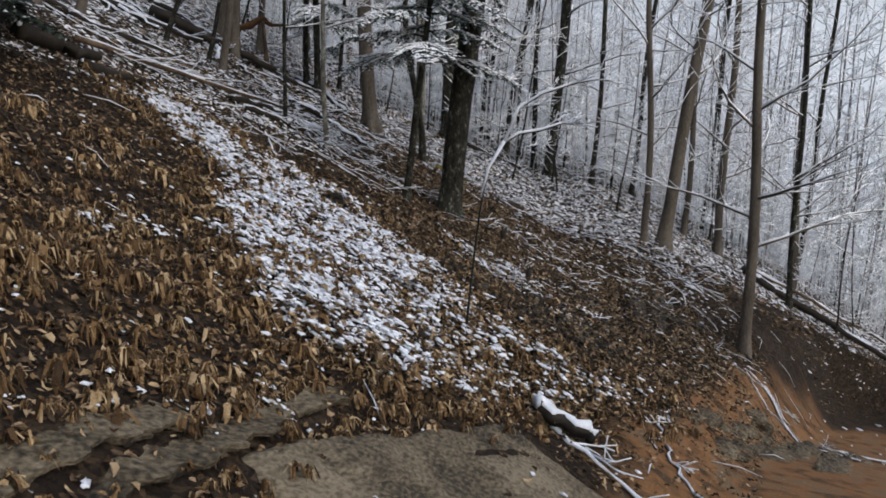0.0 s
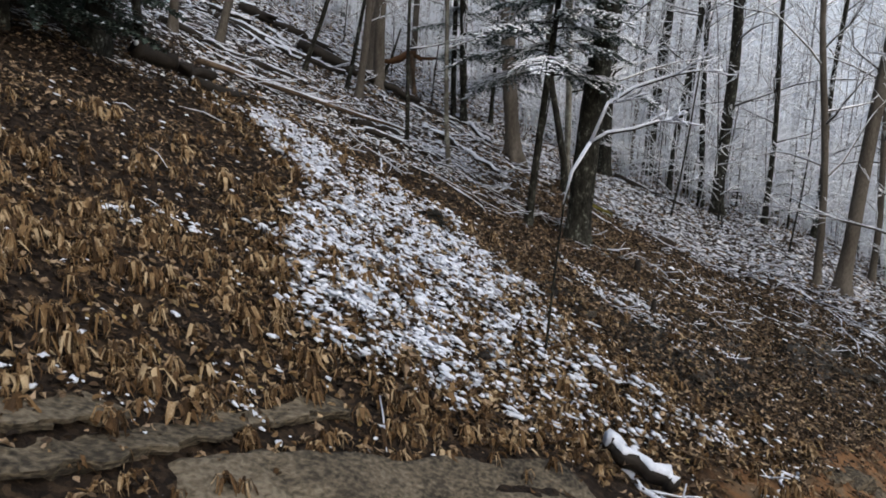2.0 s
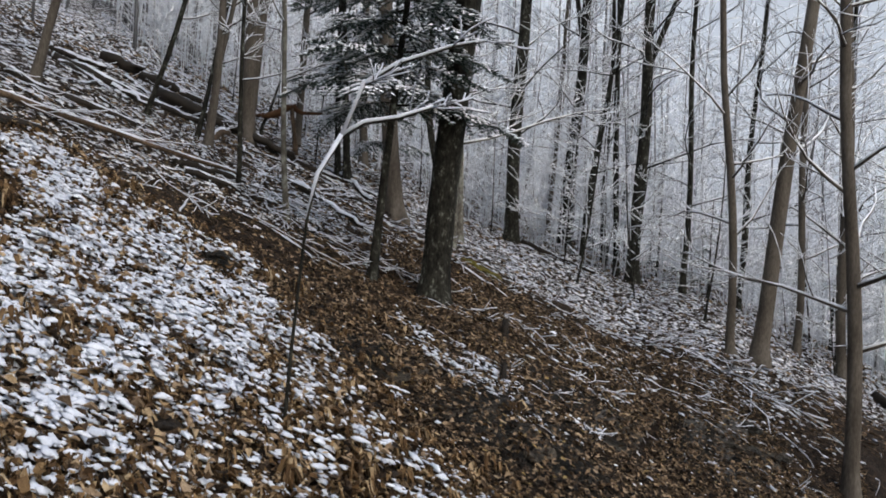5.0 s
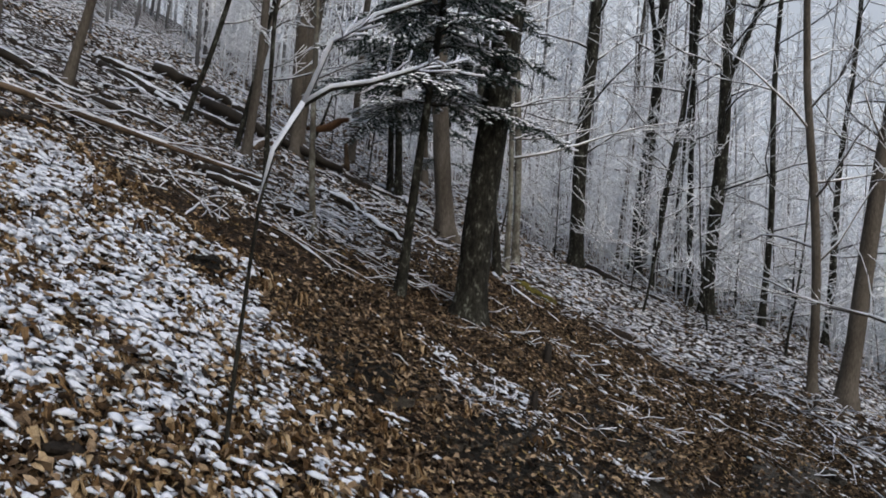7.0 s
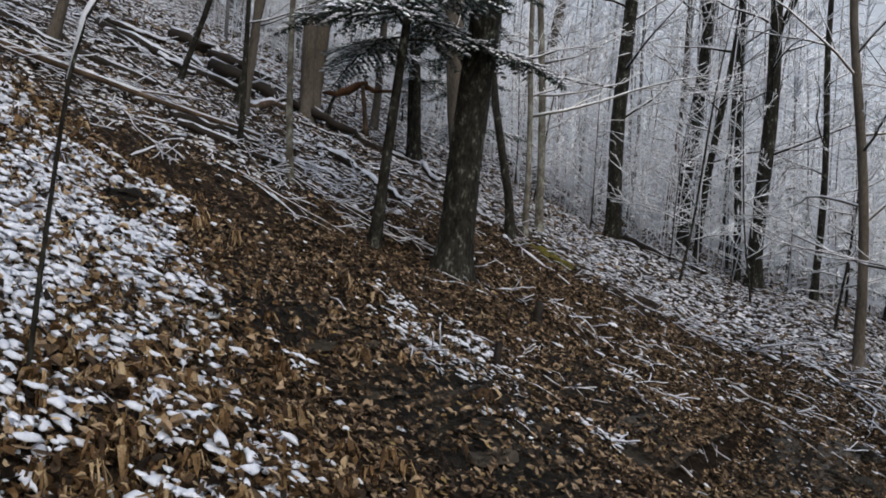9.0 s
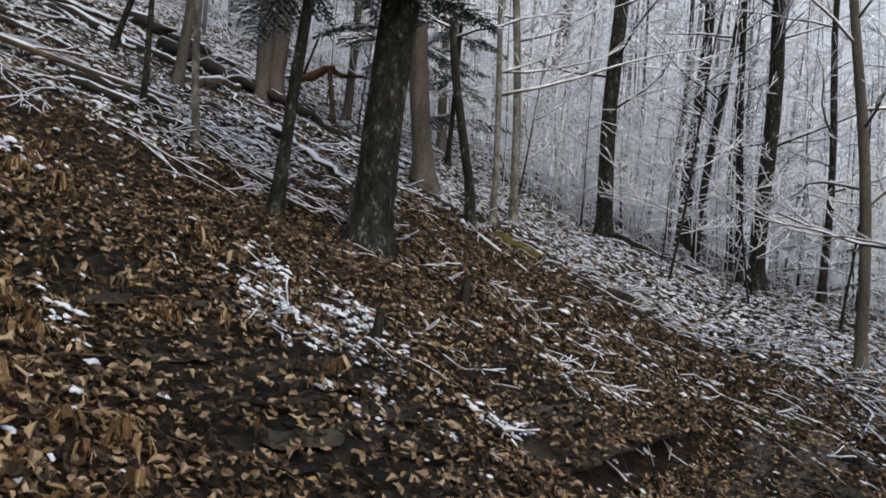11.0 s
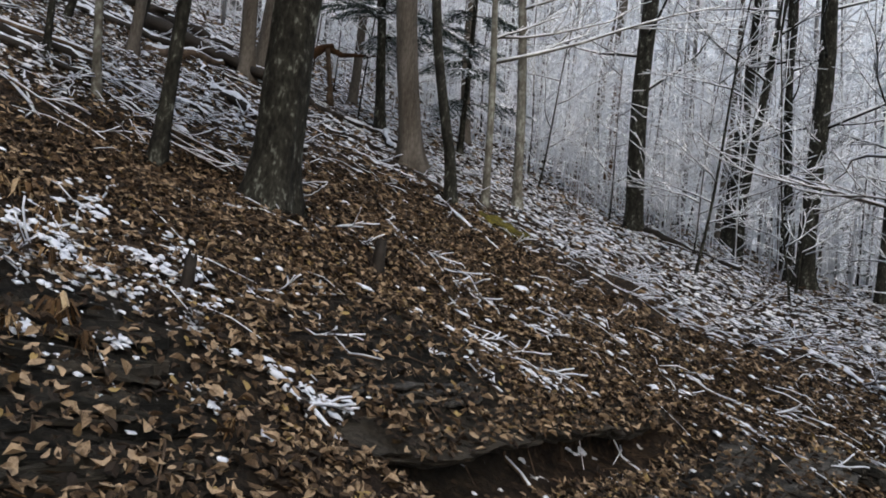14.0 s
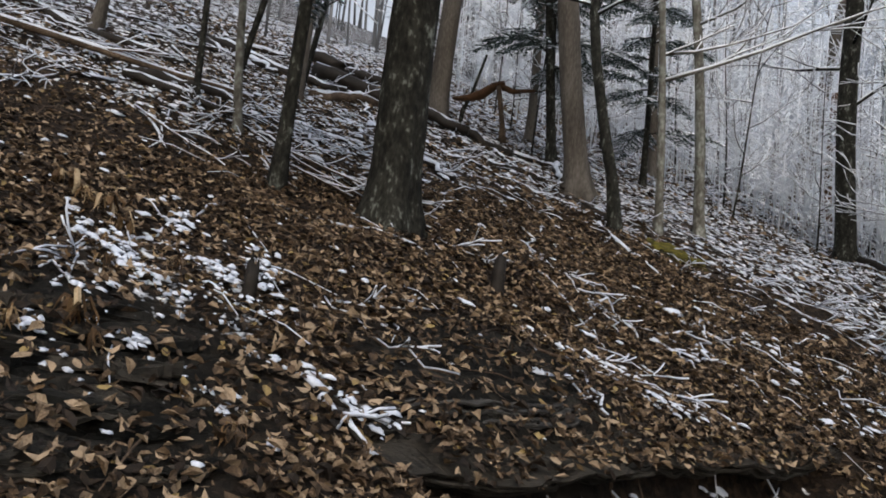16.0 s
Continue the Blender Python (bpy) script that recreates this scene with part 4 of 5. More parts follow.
def ledge(label, a, b, mat, seed, layers=4, thick=0.03, proud=0.05, run=0.02, rise=0.02, back=0.4, under=0.12, flat=False, sink=0.035):
    """A bed of layered rock along a line; its broken edge steps out, or in, layer by layer."""
    rng = random.Random(seed)
    root = thing("rock_ledge", label, "rock", on_ground((a[0] + b[0]) / 2, (a[1] + b[1]) / 2), "rock ledges")
    ln = math.hypot(b[0] - a[0], b[1] - a[1])
    ux, uy = (b[0] - a[0]) / ln, (b[1] - a[1]) / ln
    nx, ny = uy, -ux
    count = int(ln / 0.05) + 1

    def height(x, y):
        return (-2.773 - 0.436 * x + 0.09 * y + relief(x, y)) if flat else ground_z(x, y)

    rows = []
    breaks = [[rng.uniform(-0.05, 0.05) for _ in range(40)] for _ in range(layers)]
    for i in range(count + 1):
        s = ln * i / count
        amt = min(1.0, s / 0.35 + 0.05, (ln - s) / 0.35 + 0.05)
        wander = 0.10 * noise.noise(Vector((s * 1.3, seed, 0))) + 0.03 * noise.noise(Vector((s * 7, seed, 4)))
        px, py = a[0] + ux * s, a[1] + uy * s

        def point(off, z):
            return (px + nx * off - root.location.x, py + ny * off - root.location.y, z - root.location.z)

        zt = height(px, py) + rise * amt - 0.012
        row = [point(-back, height(px - nx * back, py - ny * back) - 0.05), point(-back * 0.5, height(px - nx * back * 0.5, py - ny * back * 0.5) - sink)]
        z = zt - 0.3 * proud
        for k in range(layers):
            cell = breaks[k][int(s / (0.17 + 0.06 * k)) % 40]
            off = wander + (proud + run * k) * amt + cell * (0.5 + amt * 0.5) + 0.02 * noise.noise(Vector((s * 11, k * 3, seed)))
            h = thick * (0.7 + 0.6 * abs(noise.noise(Vector((s * 0.7, k * 5, seed)))))
            row += [point(off - 0.012, z + 0.004 * noise.noise(Vector((s * 9, k, 1)))), point(off, z - 0.006), point(off - 0.008, z - h)]
            z -= h
        row.append(point(-under, z - 0.01))
        rows.append(row)
    for k in range(layers):
        lo, hi = (0, 5) if k == 0 else (1 + 3 * k, 5 + 3 * k)
        hi += 1 if k == layers - 1 else 0
        w = hi - lo
        verts = [p for row in rows for p in row[lo:hi]]
        faces = [(i * w + j, (i + 1) * w + j, (i + 1) * w + j + 1, i * w + j + 1) for i in range(count) for j in range(w - 1)]
        faces += [tuple(range(w)), tuple(count * w + j for j in range(w - 1, -1, -1))]
        mesh_object("layer", verts, faces, [mat], root, smooth=False)
    return root


def open_rock():
    """The broad smooth tan rock that lies open at the foot of the bank."""
    ku, kv = 56, 34
    verts, faces = [], []
    for j in range(kv + 1):
        for i in range(ku + 1):
            u, v = i / ku, j / kv
            x, y = -1.22 + 1.98 * u + 1.2 * v, 4.62 + 2.75 * u - 0.88 * v
            edge = ease(0.0, 0.07, u + 0.03 * noise.noise(Vector((v * 6, 1, 1)))) * ease(1.0, 0.9, u + 0.05 * noise.noise(Vector((v * 5, 2, 2)))) * ease(0.0, 0.06, v + 0.03 * noise.noise(Vector((u * 7, 3, 3))))
            swell = 0.05 * noise.noise(Vector((x, y, 0)) * 1.5) + 0.012 * noise.noise(Vector((x, y, 4)) * 7)
            crack = 0.05 * ease(0.05, 0.0, abs(noise.noise(Vector((x, y, 11)) * 1.4))) + 0.03 * ease(0.02, 0.0, abs(v - 0.35 - 0.12 * math.sin(u * 7)))
            verts.append((x, y, lie(x, y) - 0.12 + 0.20 * edge + swell - crack * edge))
    for j in range(kv):
        for i in range(ku):
            q = j * (ku + 1) + i
            faces.append((q, q + ku + 1, q + ku + 2, q + 1))
    ob = mesh_object("open_rock", verts, faces, [ROCK_TAN])
    return tagged(ob, "broad smooth tan rock with dark wet stains at the bank's foot", "rock", "rock ledges")


open_rock()
ledge("thin tan rock lip over a dark hollow", (-2.0, 2.9), (-1.35, 5.0), ROCK_TAN, 51, 2, 0.04, 0.06, -0.02, 0.07, 0.40, 0.15, sink=0.0)
ledge("tan rock lip above the open rock", (-1.45, 3.7), (-0.60, 6.35), ROCK_TAN, 52, 2, 0.04, 0.06, -0.02, 0.09, 0.35, 0.12, sink=0.0)
ledge("overhanging ledge of dark layered shale with leaves on top", (2.66, 12.9), (3.22, 16.5), ROCK, 53, 4, 0.022, 0.03, -0.012, 0.0, 0.45, 0.28, True)
ledge("dark layered shale face with leaves above", (2.22, 12.9), (2.50, 14.7), ROCK_GREY, 56, 5, 0.026, 0.04, 0.018, 0.03, 0.3, 0.1)
ledge("wet black shale step below snowy tufts", (1.12, 11.3), (1.40, 12.6), ROCK, 61, 4, 0.035, 0.05, 0.02, 0.03, 0.3, 0.1)
ledge("wet black shale step strewn with leaves", (1.48, 11.0), (1.80, 12.5), ROCK, 62, 5, 0.032, 0.05, 0.02, 0.03, 0.3, 0.1)
ledge("wet black shale step strewn with leaves", (1.85, 10.7), (2.25, 12.3), ROCK, 63, 4, 0.032, 0.05, 0.02, 0.03, 0.3, 0.1)
ledge("brown rock step bare of snow", (-0.45, 10.9), (-0.35, 12.2), ROCK, 64, 4, 0.025, 0.04, 0.02, 0.03, 0.25, 0.1)
ledge("brown rock step bare of snow", (0.05, 10.9), (0.20, 12.0), ROCK, 65, 4, 0.025, 0.04, 0.02, 0.03, 0.25, 0.1)
ledge("dark striated shale bed under the overhang", (3.46, 14.2), (3.80, 17.0), ROCK_GREY, 66, 5, 0.03, 0.05, 0.03, 0.05, 0.35, 0.1)
ledge("dark striated shale bed at the trail's edge", (3.90, 14.3), (4.35, 17.8), ROCK_GREY, 67, 6, 0.035, 0.05, 0.04, 0.07, 0.35, 0.1)
outcrop("dark striped shale below the overhang", 3.85, 14.0, 4.5, 17.2, 2, ROCK, 54, 0.35, (0.5, 0.9), 0.04, 0.5, 0.03, 0.2, (2, 3))
outcrop("dark wet shale steps with fallen leaves", 0.95, 11.2, 1.5, 12.6, 4, ROCK, 55, 0.33, (0.25, 0.6), 0.022, 0.28, 0.01, 0.10, (2, 3))
outcrop("mossy brown rock steps bare of snow", -0.6, 11.2, 0.35, 12.3, 3, ROCK, 57, 0.3, (0.3, 0.6), 0.022, 0.25, 0.01, 0.12, (2, 3))
outcrop("flat tan stones set in orange clay", 3.0, 10.4, 4.9, 12.6, 2, ROCK_TAN, 59, 0.6, (0.25, 0.55), 0.05, 0.35, 0.0, 0.35, (1,))
outcrop("flat tan stones beside the trail", 4.3, 10.6, 6.6, 14.6, 2, ROCK_TAN, 60, 0.6, (0.3, 0.7), 0.05, 0.4, 0.0, 0.3, (1,))


def stone(label, x, y, size, mat, seed, flat=0.55, up=0.0):
    rng = random.Random(seed)
    bm = bmesh.new()
    bmesh.ops.create_icosphere(bm, subdivisions=3, radius=1.0)
    for v in bm.verts:
        k = 1 + 0.5 * noise.noise(v.co * 1.1 + Vector((seed, 0, 0))) + 0.12 * noise.noise(v.co * 4)
        v.co = Vector((v.co.x * k * size * rng.uniform(0.98, 1.02), v.co.y * k * size * 0.75, v.co.z * k * size * flat))
    me = bpy.data.meshes.new("stone")
    bm.to_mesh(me)
    bm.free()
    me.materials.append(mat)
    ob = new("stone", me)
    ob.location = on_ground(x, y, size * flat * 0.3 + up)
    ob.rotation_euler = (0, 0.35, seed)
    return tagged(ob, label, "stone", "single stones")


# this dark body replaces a shaded, snow-capped hollow
stone("dark stone standing in for a hollow at the edge of the snow", -1.5, 11.75, 0.26, ROCK, 1, 0.6, 0.0)
# black lump added where only the shade of a hollow under leaves lies
stone("black lump standing in for a dark hollow among snowy leaves", -0.2, 8.3, 0.15, WOOD_WET, 2, 0.45, 0.0)
stone("small grey stone on the clay", 3.6, 10.9, 0.16, ROCK_TAN, 4)
stone("flat grey stone on the clay", 4.9, 12.9, 0.25, ROCK_TAN, 5)


def moss_patch():
    soup = Soup()
    k = 22
    verts, faces = [], []
    for j in range(k + 1):
        for i in range(k + 1):
            u, v = i / k * 2 - 1, j / k * 2 - 1
            x, y = 0.0 + u * 0.5 + v * 0.1, 20.25 - u * 0.3 + v * 0.45
            fall = max(0.0, 1 - (u * u + v * v) * (1.1 + 0.8 * noise.noise(Vector((u, v, 0)) * 2.2)))
            verts.append((x, y, ground_z(x, y) - 0.03 + 0.11 * min(1, fall * 2.5) + 0.03 * noise.noise(Vector((x, y, 2)) * 9)))
    for j in range(k):
        for i in range(k):
            faces.append((j * (k + 1) + i, j * (k + 1) + i + 1, (j + 1) * (k + 1) + i + 1, (j + 1) * (k + 1) + i))
    soup.add(verts, faces)
    return tagged(soup.make("moss_patch", [MOSS]), "cushion of yellow-green moss below pale trunks", "moss", kind="stuff")


moss_patch()


# ---- fallen wood ----
def fallen(label, name, a, b, r, mat, seed, white=0.9, twigs=3, sag=0.0, lift=0.0, sides=8, group="fallen wood", taper=0.5):
    """A stick or log lying between two places on the slope, with stubs, and snow along its top."""
    rng = random.Random(seed)
    root = thing(name, label, "fallen branch" if r < 0.06 else "log", on_ground(*a), group)
    n = 9
    pts, radii = [], []
    span = math.hypot(b[0] - a[0], b[1] - a[1])
    bow = rng.uniform(-0.10, 0.10) * span if r < 0.05 else 0.0
    kink = rng.uniform(0.02, 0.05) * span if r < 0.03 else 0.0
    for k in range(n + 1):
        u = k / n
        off = bow * math.sin(math.pi * u) + (kink * rng.uniform(-1, 1) if 0 < k < n else 0)
        x, y = a[0] + (b[0] - a[0]) * u - (b[1] - a[1]) / span * off, a[1] + (b[1] - a[1]) * u + (b[0] - a[0]) / span * off
        z = (ground_z(*a) * (1 - u) + ground_z(*b) * u) if lift else ground_z(x, y)
        j = 0.0 if k in (0, n) else 0.5
        pts.append(Vector((x + rng.uniform(-1, 1) * r * j * 1.6, y + rng.uniform(-1, 1) * r * j * 1.6, z + r * 0.7 + lift)) - root.location)
        radii.append(r * (1 - taper * u))
    wood, snow = Soup(), Soup()
    wood.tube(pts, radii, sides, 0, 0.12, rng)
    if white:
        run = [k for k in range(n + 1) if rng.random() < 0.93] if r < 0.05 else list(range(n + 1))
        if len(run) > 1:
            snow.tube([pts[k] + Vector((0, 0, radii[k] * 0.55 + 0.006)) for k in run], [radii[k] * white * rng.uniform(0.35, 0.95) + 0.002 for k in run], 6)
    body = wood.make("stem", [mat], root)
    if snow.n:
        snow.make("snow", [SNOW], body, "strip of snow along the top")
    for k in range(twigs):
        w2, s2 = Soup(), Soup()
        i = rng.randint(1, n - 1)
        d = (pts[i + 1] - pts[i]).normalized()
        limb(rng, w2, s2, pts[i], d * 0.9 + Vector((rng.uniform(-0.6, 0.6), rng.uniform(-0.6, 0.6), rng.uniform(0.0, 0.35))), (b[0] - a[0] + abs(b[1] - a[1])) * 0.12 + 0.22 * rng.random() + 0.1, min(0.014, radii[i] * 0.5), 1, 0.05, white)
        t = w2.make("twig", [mat], root)
        if s2.n and white:
            s2.make("snow", [SNOW], t, "snow on the twig")
    return root


fallen("long straight snow-covered pole lying up the slope", "fallen_pole", (-5.65, 13.15), (-3.2, 16.2), 0.05, WOOD, 71, 1.0, 6, lift=0.10)
fallen("short black rotten log above the bank", "rotten_log", (-5.75, 11.7), (-5.05, 12.6), 0.15, WOOD_WET, 72, 0.35, 0)
fallen("black rotten log under the pole", "rotten_log", (-5.0, 11.9), (-4.4, 12.9), 0.09, WOOD_WET, 73, 0.4, 0)
fallen("dark log with a snow cap on the upper slope", "fallen_log", (-3.75, 15.0), (-3.1, 16.0), 0.08, WOOD_WET, 74, 0.8, 1)
fallen("dark log with a snow cap on the upper slope", "fallen_log", (-3.5, 14.8), (-2.5, 15.6), 0.06, WOOD_WET, 75, 0.8, 1)
fallen("long pale log white with snow", "fallen_log", (-4.9, 18.4), (-5.6, 21.0), 0.10, WOOD, 76, 0.9, 2)
fallen("thick black log of the pile", "fallen_log", (-6.9, 20.0), (-4.3, 21.2), 0.15, WOOD_WET, 77, 0.7, 2, lift=0.08)
fallen("thick black log of the pile", "fallen_log", (-6.2, 21.2), (-3.9, 21.9), 0.13, WOOD_WET, 78, 0.8, 1)
fallen("long dark log under snow", "fallen_log", (-8.2, 18.4), (-5.6, 19.6), 0.11, WOOD_WET, 79, 0.9, 2)
fallen("long dark log under snow", "fallen_log", (-9.2, 21.6), (-7.2, 22.6), 0.16, WOOD_WET, 80, 0.7, 1)
fallen("black log slanting across the upper slope", "fallen_log", (-7.2, 14.6), (-5.2, 16.4), 0.09, WOOD_WET, 81, 0.8, 2)
fallen("dark log with snow at the crest", "fallen_log", (0.1, 27.0), (2.1, 26.3), 0.10, WOOD_WET, 82, 0.6, 2)
fallen("long black log in the snow below the crest", "fallen_log", (8.6, 25.2), (12.6, 23.2), 0.14, WOOD_WET, 83, 0.7, 2)
fallen("slender snowy log beside the black one", "fallen_log", (9.0, 26.4), (13.5, 25.6), 0.07, WOOD, 84, 1.0, 2)
fallen("snow-covered pole pointing down the slope", "fallen_pole", (-0.6, 19.5), (0.75, 18.6), 0.035, WOOD, 85, 1.0, 2)
fallen("pale crooked snowy branch", "fallen_branch", (1.95, 15.4), (2.75, 15.75), 0.022, WOOD, 86, 0.9, 4)
fallen("pale crooked snowy branch", "fallen_branch", (2.2, 15.05), (2.92, 14.5), 0.02, WOOD, 87, 0.9, 2)
fallen("pale crooked snowy branch", "fallen_branch", (2.35, 15.25), (2.75, 15.75), 0.018, WOOD, 88, 0.9, 1)
fallen("short snow-laden branch above the shale", "fallen_branch", (2.12, 12.98), (2.42, 13.22), 0.022, WOOD_WET, 120, 1.3, 1)
fallen("short snow-laden branch above the shale", "fallen_branch", (2.2, 13.0), (2.62, 13.12), 0.018, WOOD_WET, 121, 1.3, 1)
fallen("crooked white branch with a bent end", "fallen_branch", (-0.5, 18.2), (0.75, 16.7), 0.02, WOOD, 89, 1.0, 3)
fallen("thin snowy stick on the leaves", "fallen_branch", (1.28, 13.8), (1.45, 14.45), 0.014, WOOD, 90, 1.0, 2)
fallen("long snowy stick pointing down the slope", "fallen_branch", (3.1, 17.7), (3.95, 17.6), 0.02, WOOD, 91, 0.9, 2)
fallen("long pale pole in the snow", "fallen_pole", (3.0, 21.2), (5.6, 18.6), 0.03, WOOD, 92, 1.0, 4)
fallen("long pale pole in the snow", "fallen_pole", (3.6, 20.9), (5.0, 17.6), 0.025, WOOD, 93, 1.0, 3)
fallen("bent snowy root over the clay edge", "fallen_branch", (0.95, 7.85), (1.85, 6.9), 0.035, WOOD, 94, 1.0, 3)
fallen("short dark log with a thick snow cap", "fallen_log", (0.95, 7.75), (1.48, 7.58), 0.075, WOOD_WET, 95, 1.1, 0, lift=0.10, taper=0.1)
fallen("white crooked stick on orange clay", "fallen_branch", (2.75, 9.95), (2.3, 8.6), 0.022, WOOD, 96, 1.0, 1)
fallen("white crooked stick on orange clay", "fallen_branch", (2.45, 8.8), (2.6, 7.8), 0.025, WOOD, 97, 1.0, 2)
fallen("dark twig at the edge of the clay", "fallen_branch", (2.4, 9.8), (3.3, 10.75), 0.02, WOOD, 98, 0.7, 1)
fallen("snow-topped roots below the thin tree", "fallen_branch", (6.0, 15.6), (6.9, 13.6), 0.03, WOOD, 99, 0.9, 4)
fallen("snow-topped roots below the thin tree", "fallen_branch", (6.8, 14.9), (7.9, 14.4), 0.04, WOOD, 100, 1.0, 3)
fallen("arched snowy branch over a dark hollow", "fallen_branch", (-1.9, 19.6), (-1.2, 19.9), 0.035, WOOD, 101, 1.0, 3)


def scattered_sticks():
    rng = random.Random(77)
    for n, (x, y) in enumerate(scatter(170, (-4.5, 6.5, 12.5, 24), lambda x, y: (0.35 + 0.65 * ease(14, 17, y)) * (1 - 0.9 * ease(0.3, 0.1, inside(SNOW_PATCH, x, y) + 0.2)) * (trail_at(x, y)[0] > 1.5) * (not (2.2 < x < 4.0 and 12.8 < y < 16.8)), 78)):
        a = rng.gauss(-0.35, 0.6)
        ln = rng.uniform(0.35, 1.5)
        fallen("thin fallen stick with snow along it", "fallen_stick", (x, y), (x + math.cos(a) * ln, y + math.sin(a) * ln), rng.uniform(0.006, 0.016), WOOD, 1000 + n, rng.choice((0, 0.5, 0.8, 1.0, 1.2)), rng.choice((0, 1, 1, 2)), sides=6, group="fallen sticks")


scattered_sticks()


def slope_logs():
    """Rotten logs and limbs strewn over the snowy upper slope."""
    rng = random.Random(58)
    for n, (x, y) in enumerate(scatter(46, (-9.0, -1.8, 13.8, 23.5), lambda x, y: ease(0.0, 1.5, y - 13.9 - 1.0 * (x + 1.6)), 59)):
        a, ln = rng.gauss(0.1, 0.55), rng.uniform(0.7, 2.0)
        r = rng.choice((0.03, 0.04, 0.05, 0.075)) if y > 16.5 else rng.choice((0.02, 0.03))
        fallen("dark rotten limb capped with snow", "fallen_limb", (x, y), (x + math.cos(a) * ln, y + math.sin(a) * ln), r, WOOD_WET, 2000 + n, rng.choice((0.8, 1.0, 1.1)), rng.choice((0, 1, 2)), sides=7, group="limbs on the upper slope")


slope_logs()


def twig_litter():
    rng = random.Random(91)
    soup = Soup()
    for x, y in scatter(2600, (-8, 8, 5, 30), lambda x, y: (0.2 + 0.8 * ease(11, 15, y)) * off_trail(x, y), 92):
        a, ln = rng.gauss(-0.3, 0.8), rng.uniform(0.12, 0.6)
        p = on_ground(x, y, 0.03)
        q = on_ground(x + math.cos(a) * ln, y + math.sin(a) * ln, 0.04)
        m = p.lerp(q, 0.5) + Vector((rng.uniform(-0.03, 0.03), rng.uniform(-0.03, 0.03), 0.03))
        r = rng.uniform(0.003, 0.007)
        soup.tube([p, m, q], [r, r * 0.9, r * 0.6], 4, 0)
        if rng.random() < 0.08 + 0.6 * snowiness(x, y):
            soup.tube([v + Vector((0, 0, r)) for v in (p, m, q)], [r * 0.9, r * 1.1, r * 0.6], 4, 1)
    return tagged(soup.make("twig_litter", [WOOD, SNOW]), "small twigs strewn over the leaves, some snow-topped", "twigs", kind="stuff")


twig_litter()


def brushwood():
    """Snowy tangle of the pole's broken crown."""
    rng = random.Random(95)
    for n in range(11):
        x, y = rng.uniform(-3.6, -1.0), rng.uniform(13.6, 17.2)
        a = rng.gauss(-0.3, 0.6)
        ln = rng.uniform(0.7, 1.7)
        fallen("snowy brushwood branch with many fine twigs", "brushwood", (x, y), (x + math.cos(a) * ln, y + math.sin(a) * ln), 0.011, WOOD, 1500 + n, 0.7, 4, sides=5, group="brushwood", lift=0.05)


brushwood()


def bent_sapling():
    """A thin stem that bends over under its snow-laden fork."""
    root = thing("bent_sapling", "thin bent sapling with a snow-laden forked top", "sapling", on_ground(0.297, 9.045))
    rng = random.Random(14)
    stem = [(0, 0, -0.1), (0, 0, 0), (0.012, 0.003, 0.55), (0.03, 0.008, 1.03), (0.05, 0.012, 1.42), (0.10, 0.023, 1.72), (0.24, 0.058, 2.0)]
    s, w = Soup(), Soup()
    s.tube(stem, [0.017, 0.015, 0.012, 0.011, 0.010, 0.010, 0.011], 8, 0, 0.1, rng)
    w.tube([Vector(p) + Vector((-0.004, 0, 0.014)) for p in stem[4:]], [0.008, 0.017, 0.020], 7)
    body = s.make("stem", [BARK_DARK], root)
    w.make("snow", [SNOW], body, "snow packed on the bend")
    for run in ([(0.24, 0.058, 2.0), (0.36, 0.08, 2.36), (0.58, 0.13, 2.52), (0.92, 0.2, 2.66), (1.15, 0.25, 2.72)], [(0.24, 0.058, 2.0), (0.38, 0.09, 2.1), (0.60, 0.14, 2.15), (0.82, 0.19, 2.24)]):
        b, c = Soup(), Soup()
        b.tube(run, [0.014, 0.012, 0.010, 0.007, 0.005][: len(run)], 6)
        c.tube([Vector(p) + Vector((0, 0, 0.016)) for p in run], [0.018, 0.016, 0.013, 0.009, 0.005][: len(run)], 7)
        for k in range(4):
            i = rng.randint(1, len(run) - 1)
            limb(rng, b, c, run[i], Vector((0.8, rng.uniform(-0.6, 0.6), rng.uniform(-0.1, 0.5))), rng.uniform(0.2, 0.4), 0.004, 1, 0, 1.0)
        part = b.make("branch", [BARK_DARK], root)
        c.make("snow", [SNOW], part, "thick snow on the branch")
    return root


bent_sapling()


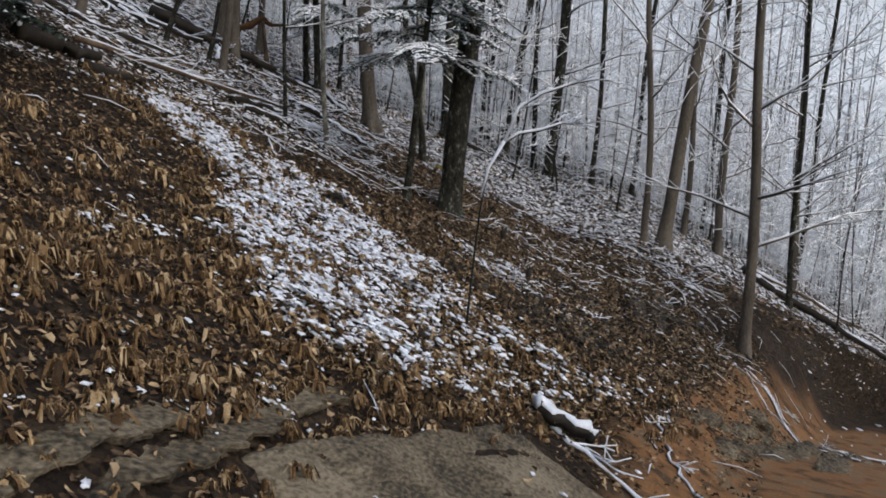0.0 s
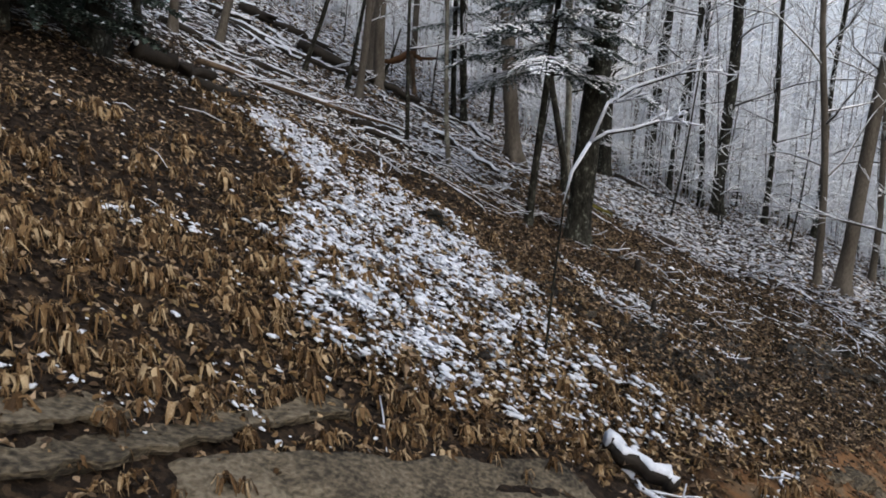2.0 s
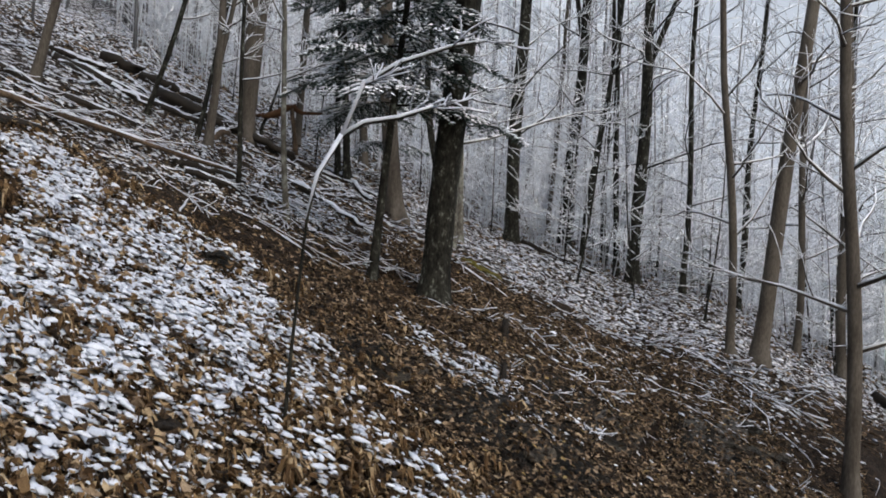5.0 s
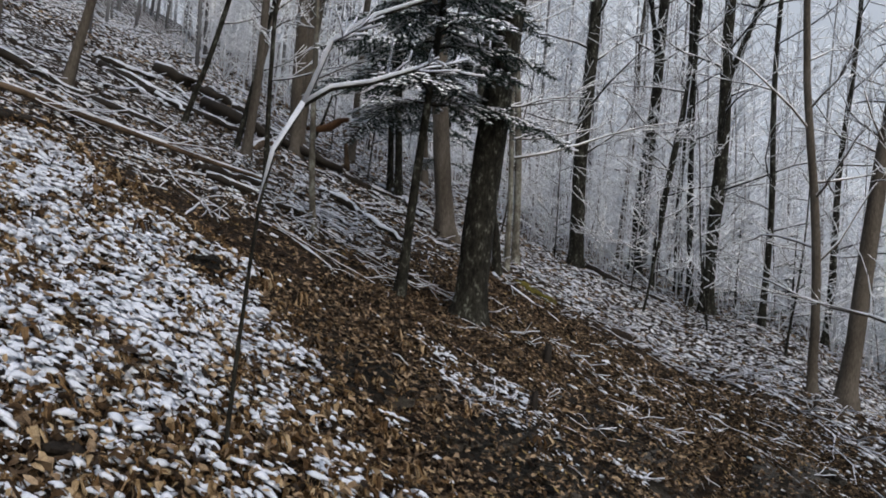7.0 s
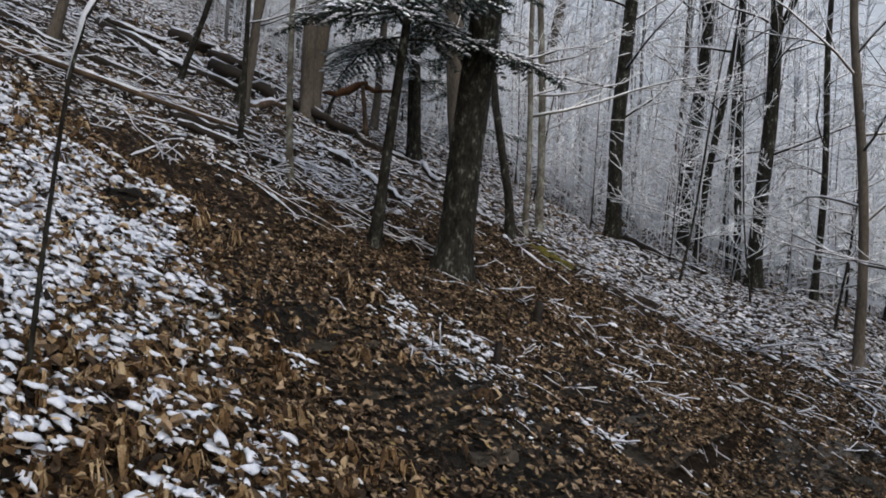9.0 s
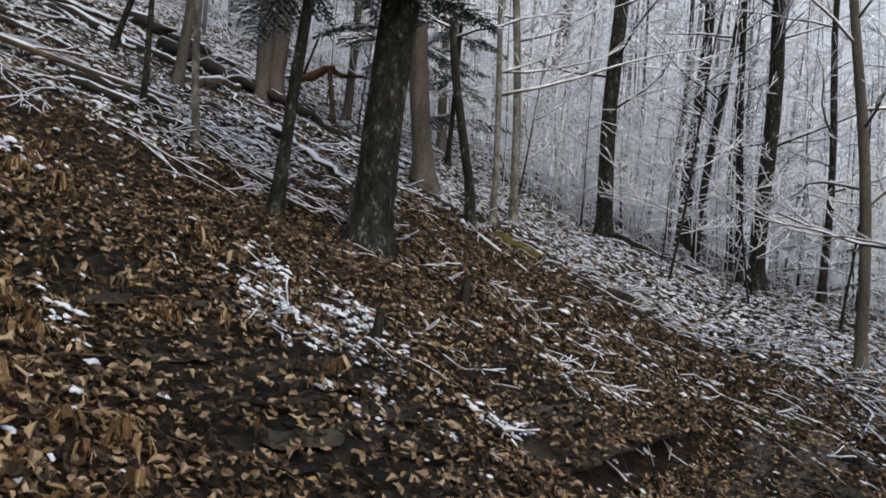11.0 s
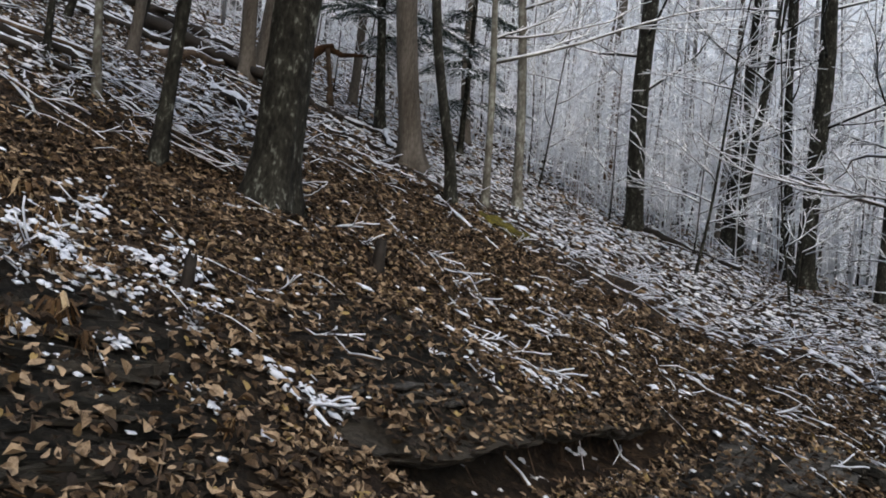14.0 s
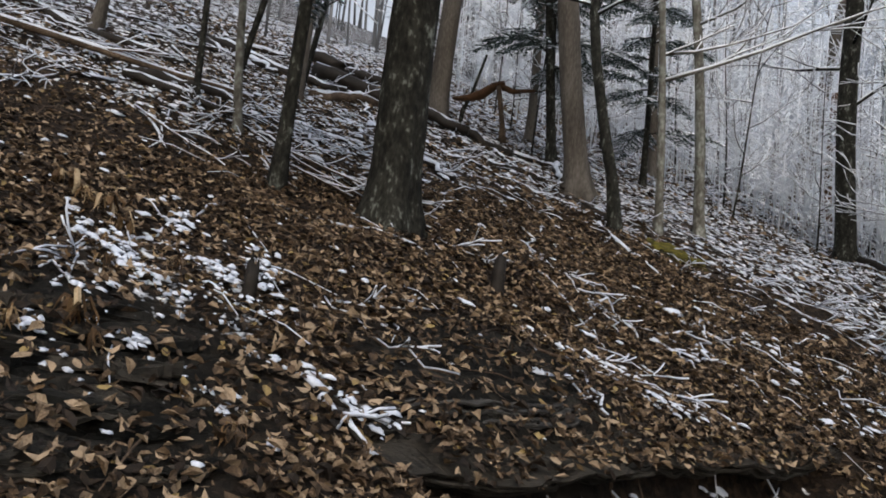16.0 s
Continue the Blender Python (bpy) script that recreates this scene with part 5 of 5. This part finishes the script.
def stump(label, x, y, h, r, mat, seed):
    rng = random.Random(seed)
    root = thing("stump", label, "stump", on_ground(x, y), "broken stumps")
    soup = Soup()
    n = 9
    verts = []
    for k, (z, f) in enumerate(((-0.1, 1.5), (0.02, 1.25), (h * 0.5, 1.0), (h, 0.9))):
        for j in range(n):
            a = 2 * math.pi * j / n
            jag = rng.uniform(-0.35, 0.4) * h if k == 3 else 0
            verts.append((r * f * math.cos(a) * rng.uniform(0.85, 1.15) + 0.06 * z, r * f * math.sin(a) * rng.uniform(0.85, 1.15), z + jag))
    faces = [(i * n + j, i * n + (j + 1) % n, (i + 1) * n + (j + 1) % n, (i + 1) * n + j) for i in range(3) for j in range(n)]
    verts.append((0, 0, h * 0.6))
    faces += [(3 * n + j, 3 * n + (j + 1) % n, 4 * n) for j in range(n)]
    soup.add(verts, faces)
    soup.make("stub", [mat], root)
    return root


stump("thin dark broken stump among leaves", 1.03, 15.6, 0.26, 0.05, WOOD_WET, 1)
stump("black pointed stub behind a snowy stick", 1.30, 13.22, 0.2, 0.035, WOOD_WET, 2)


def broken_trunk():
    """Splintered orange wood hanging where a trunk snapped above the log pile."""
    root = thing("broken_trunk", "snapped trunk with splintered orange wood above the logs", "dead tree", on_ground(-5.0, 22.6))
    rng = random.Random(6)
    z = 0.85
    pieces = [("trunk", WOOD_ORANGE, [(-0.75, -0.3, z - 0.12), (-0.5, -0.15, z - 0.1), (-0.3, 0.0, z - 0.02), (-0.1, 0.1, z + 0.14), (0.1, 0.15, z + 0.2)], [0.02, 0.07, 0.085, 0.075, 0.04])]
    pieces += [("splinter", WOOD_ORANGE, [(-0.05, 0.1, z + 0.16), (0.2, 0.3, z + 0.06), (0.45, 0.5, z + 0.1), (0.8, 0.8, z + 0.16)], [0.06, 0.05, 0.03, 0.008])]
    pieces += [("splinter", WOOD, [(0.0, 0.12, z + 0.15), (0.06, 0.14, z - 0.2), (0.1, 0.18, z - 0.55), (0.14, 0.2, -0.1)], [0.05, 0.045, 0.05, 0.07])]
    pieces += [("stem", BARK_DARK, [(-0.6, -0.25, -0.15), (-0.55, -0.2, 0.5), (-0.45, -0.1, z), (-0.3, 0.05, z + 0.75)], [0.045, 0.04, 0.035, 0.02])]
    for name, mat, run, radii in pieces:
        s = Soup()
        s.tube(run, radii, 10, 0, 0.5, rng)
        s.make(name, [mat], root)
    return root


broken_trunk()
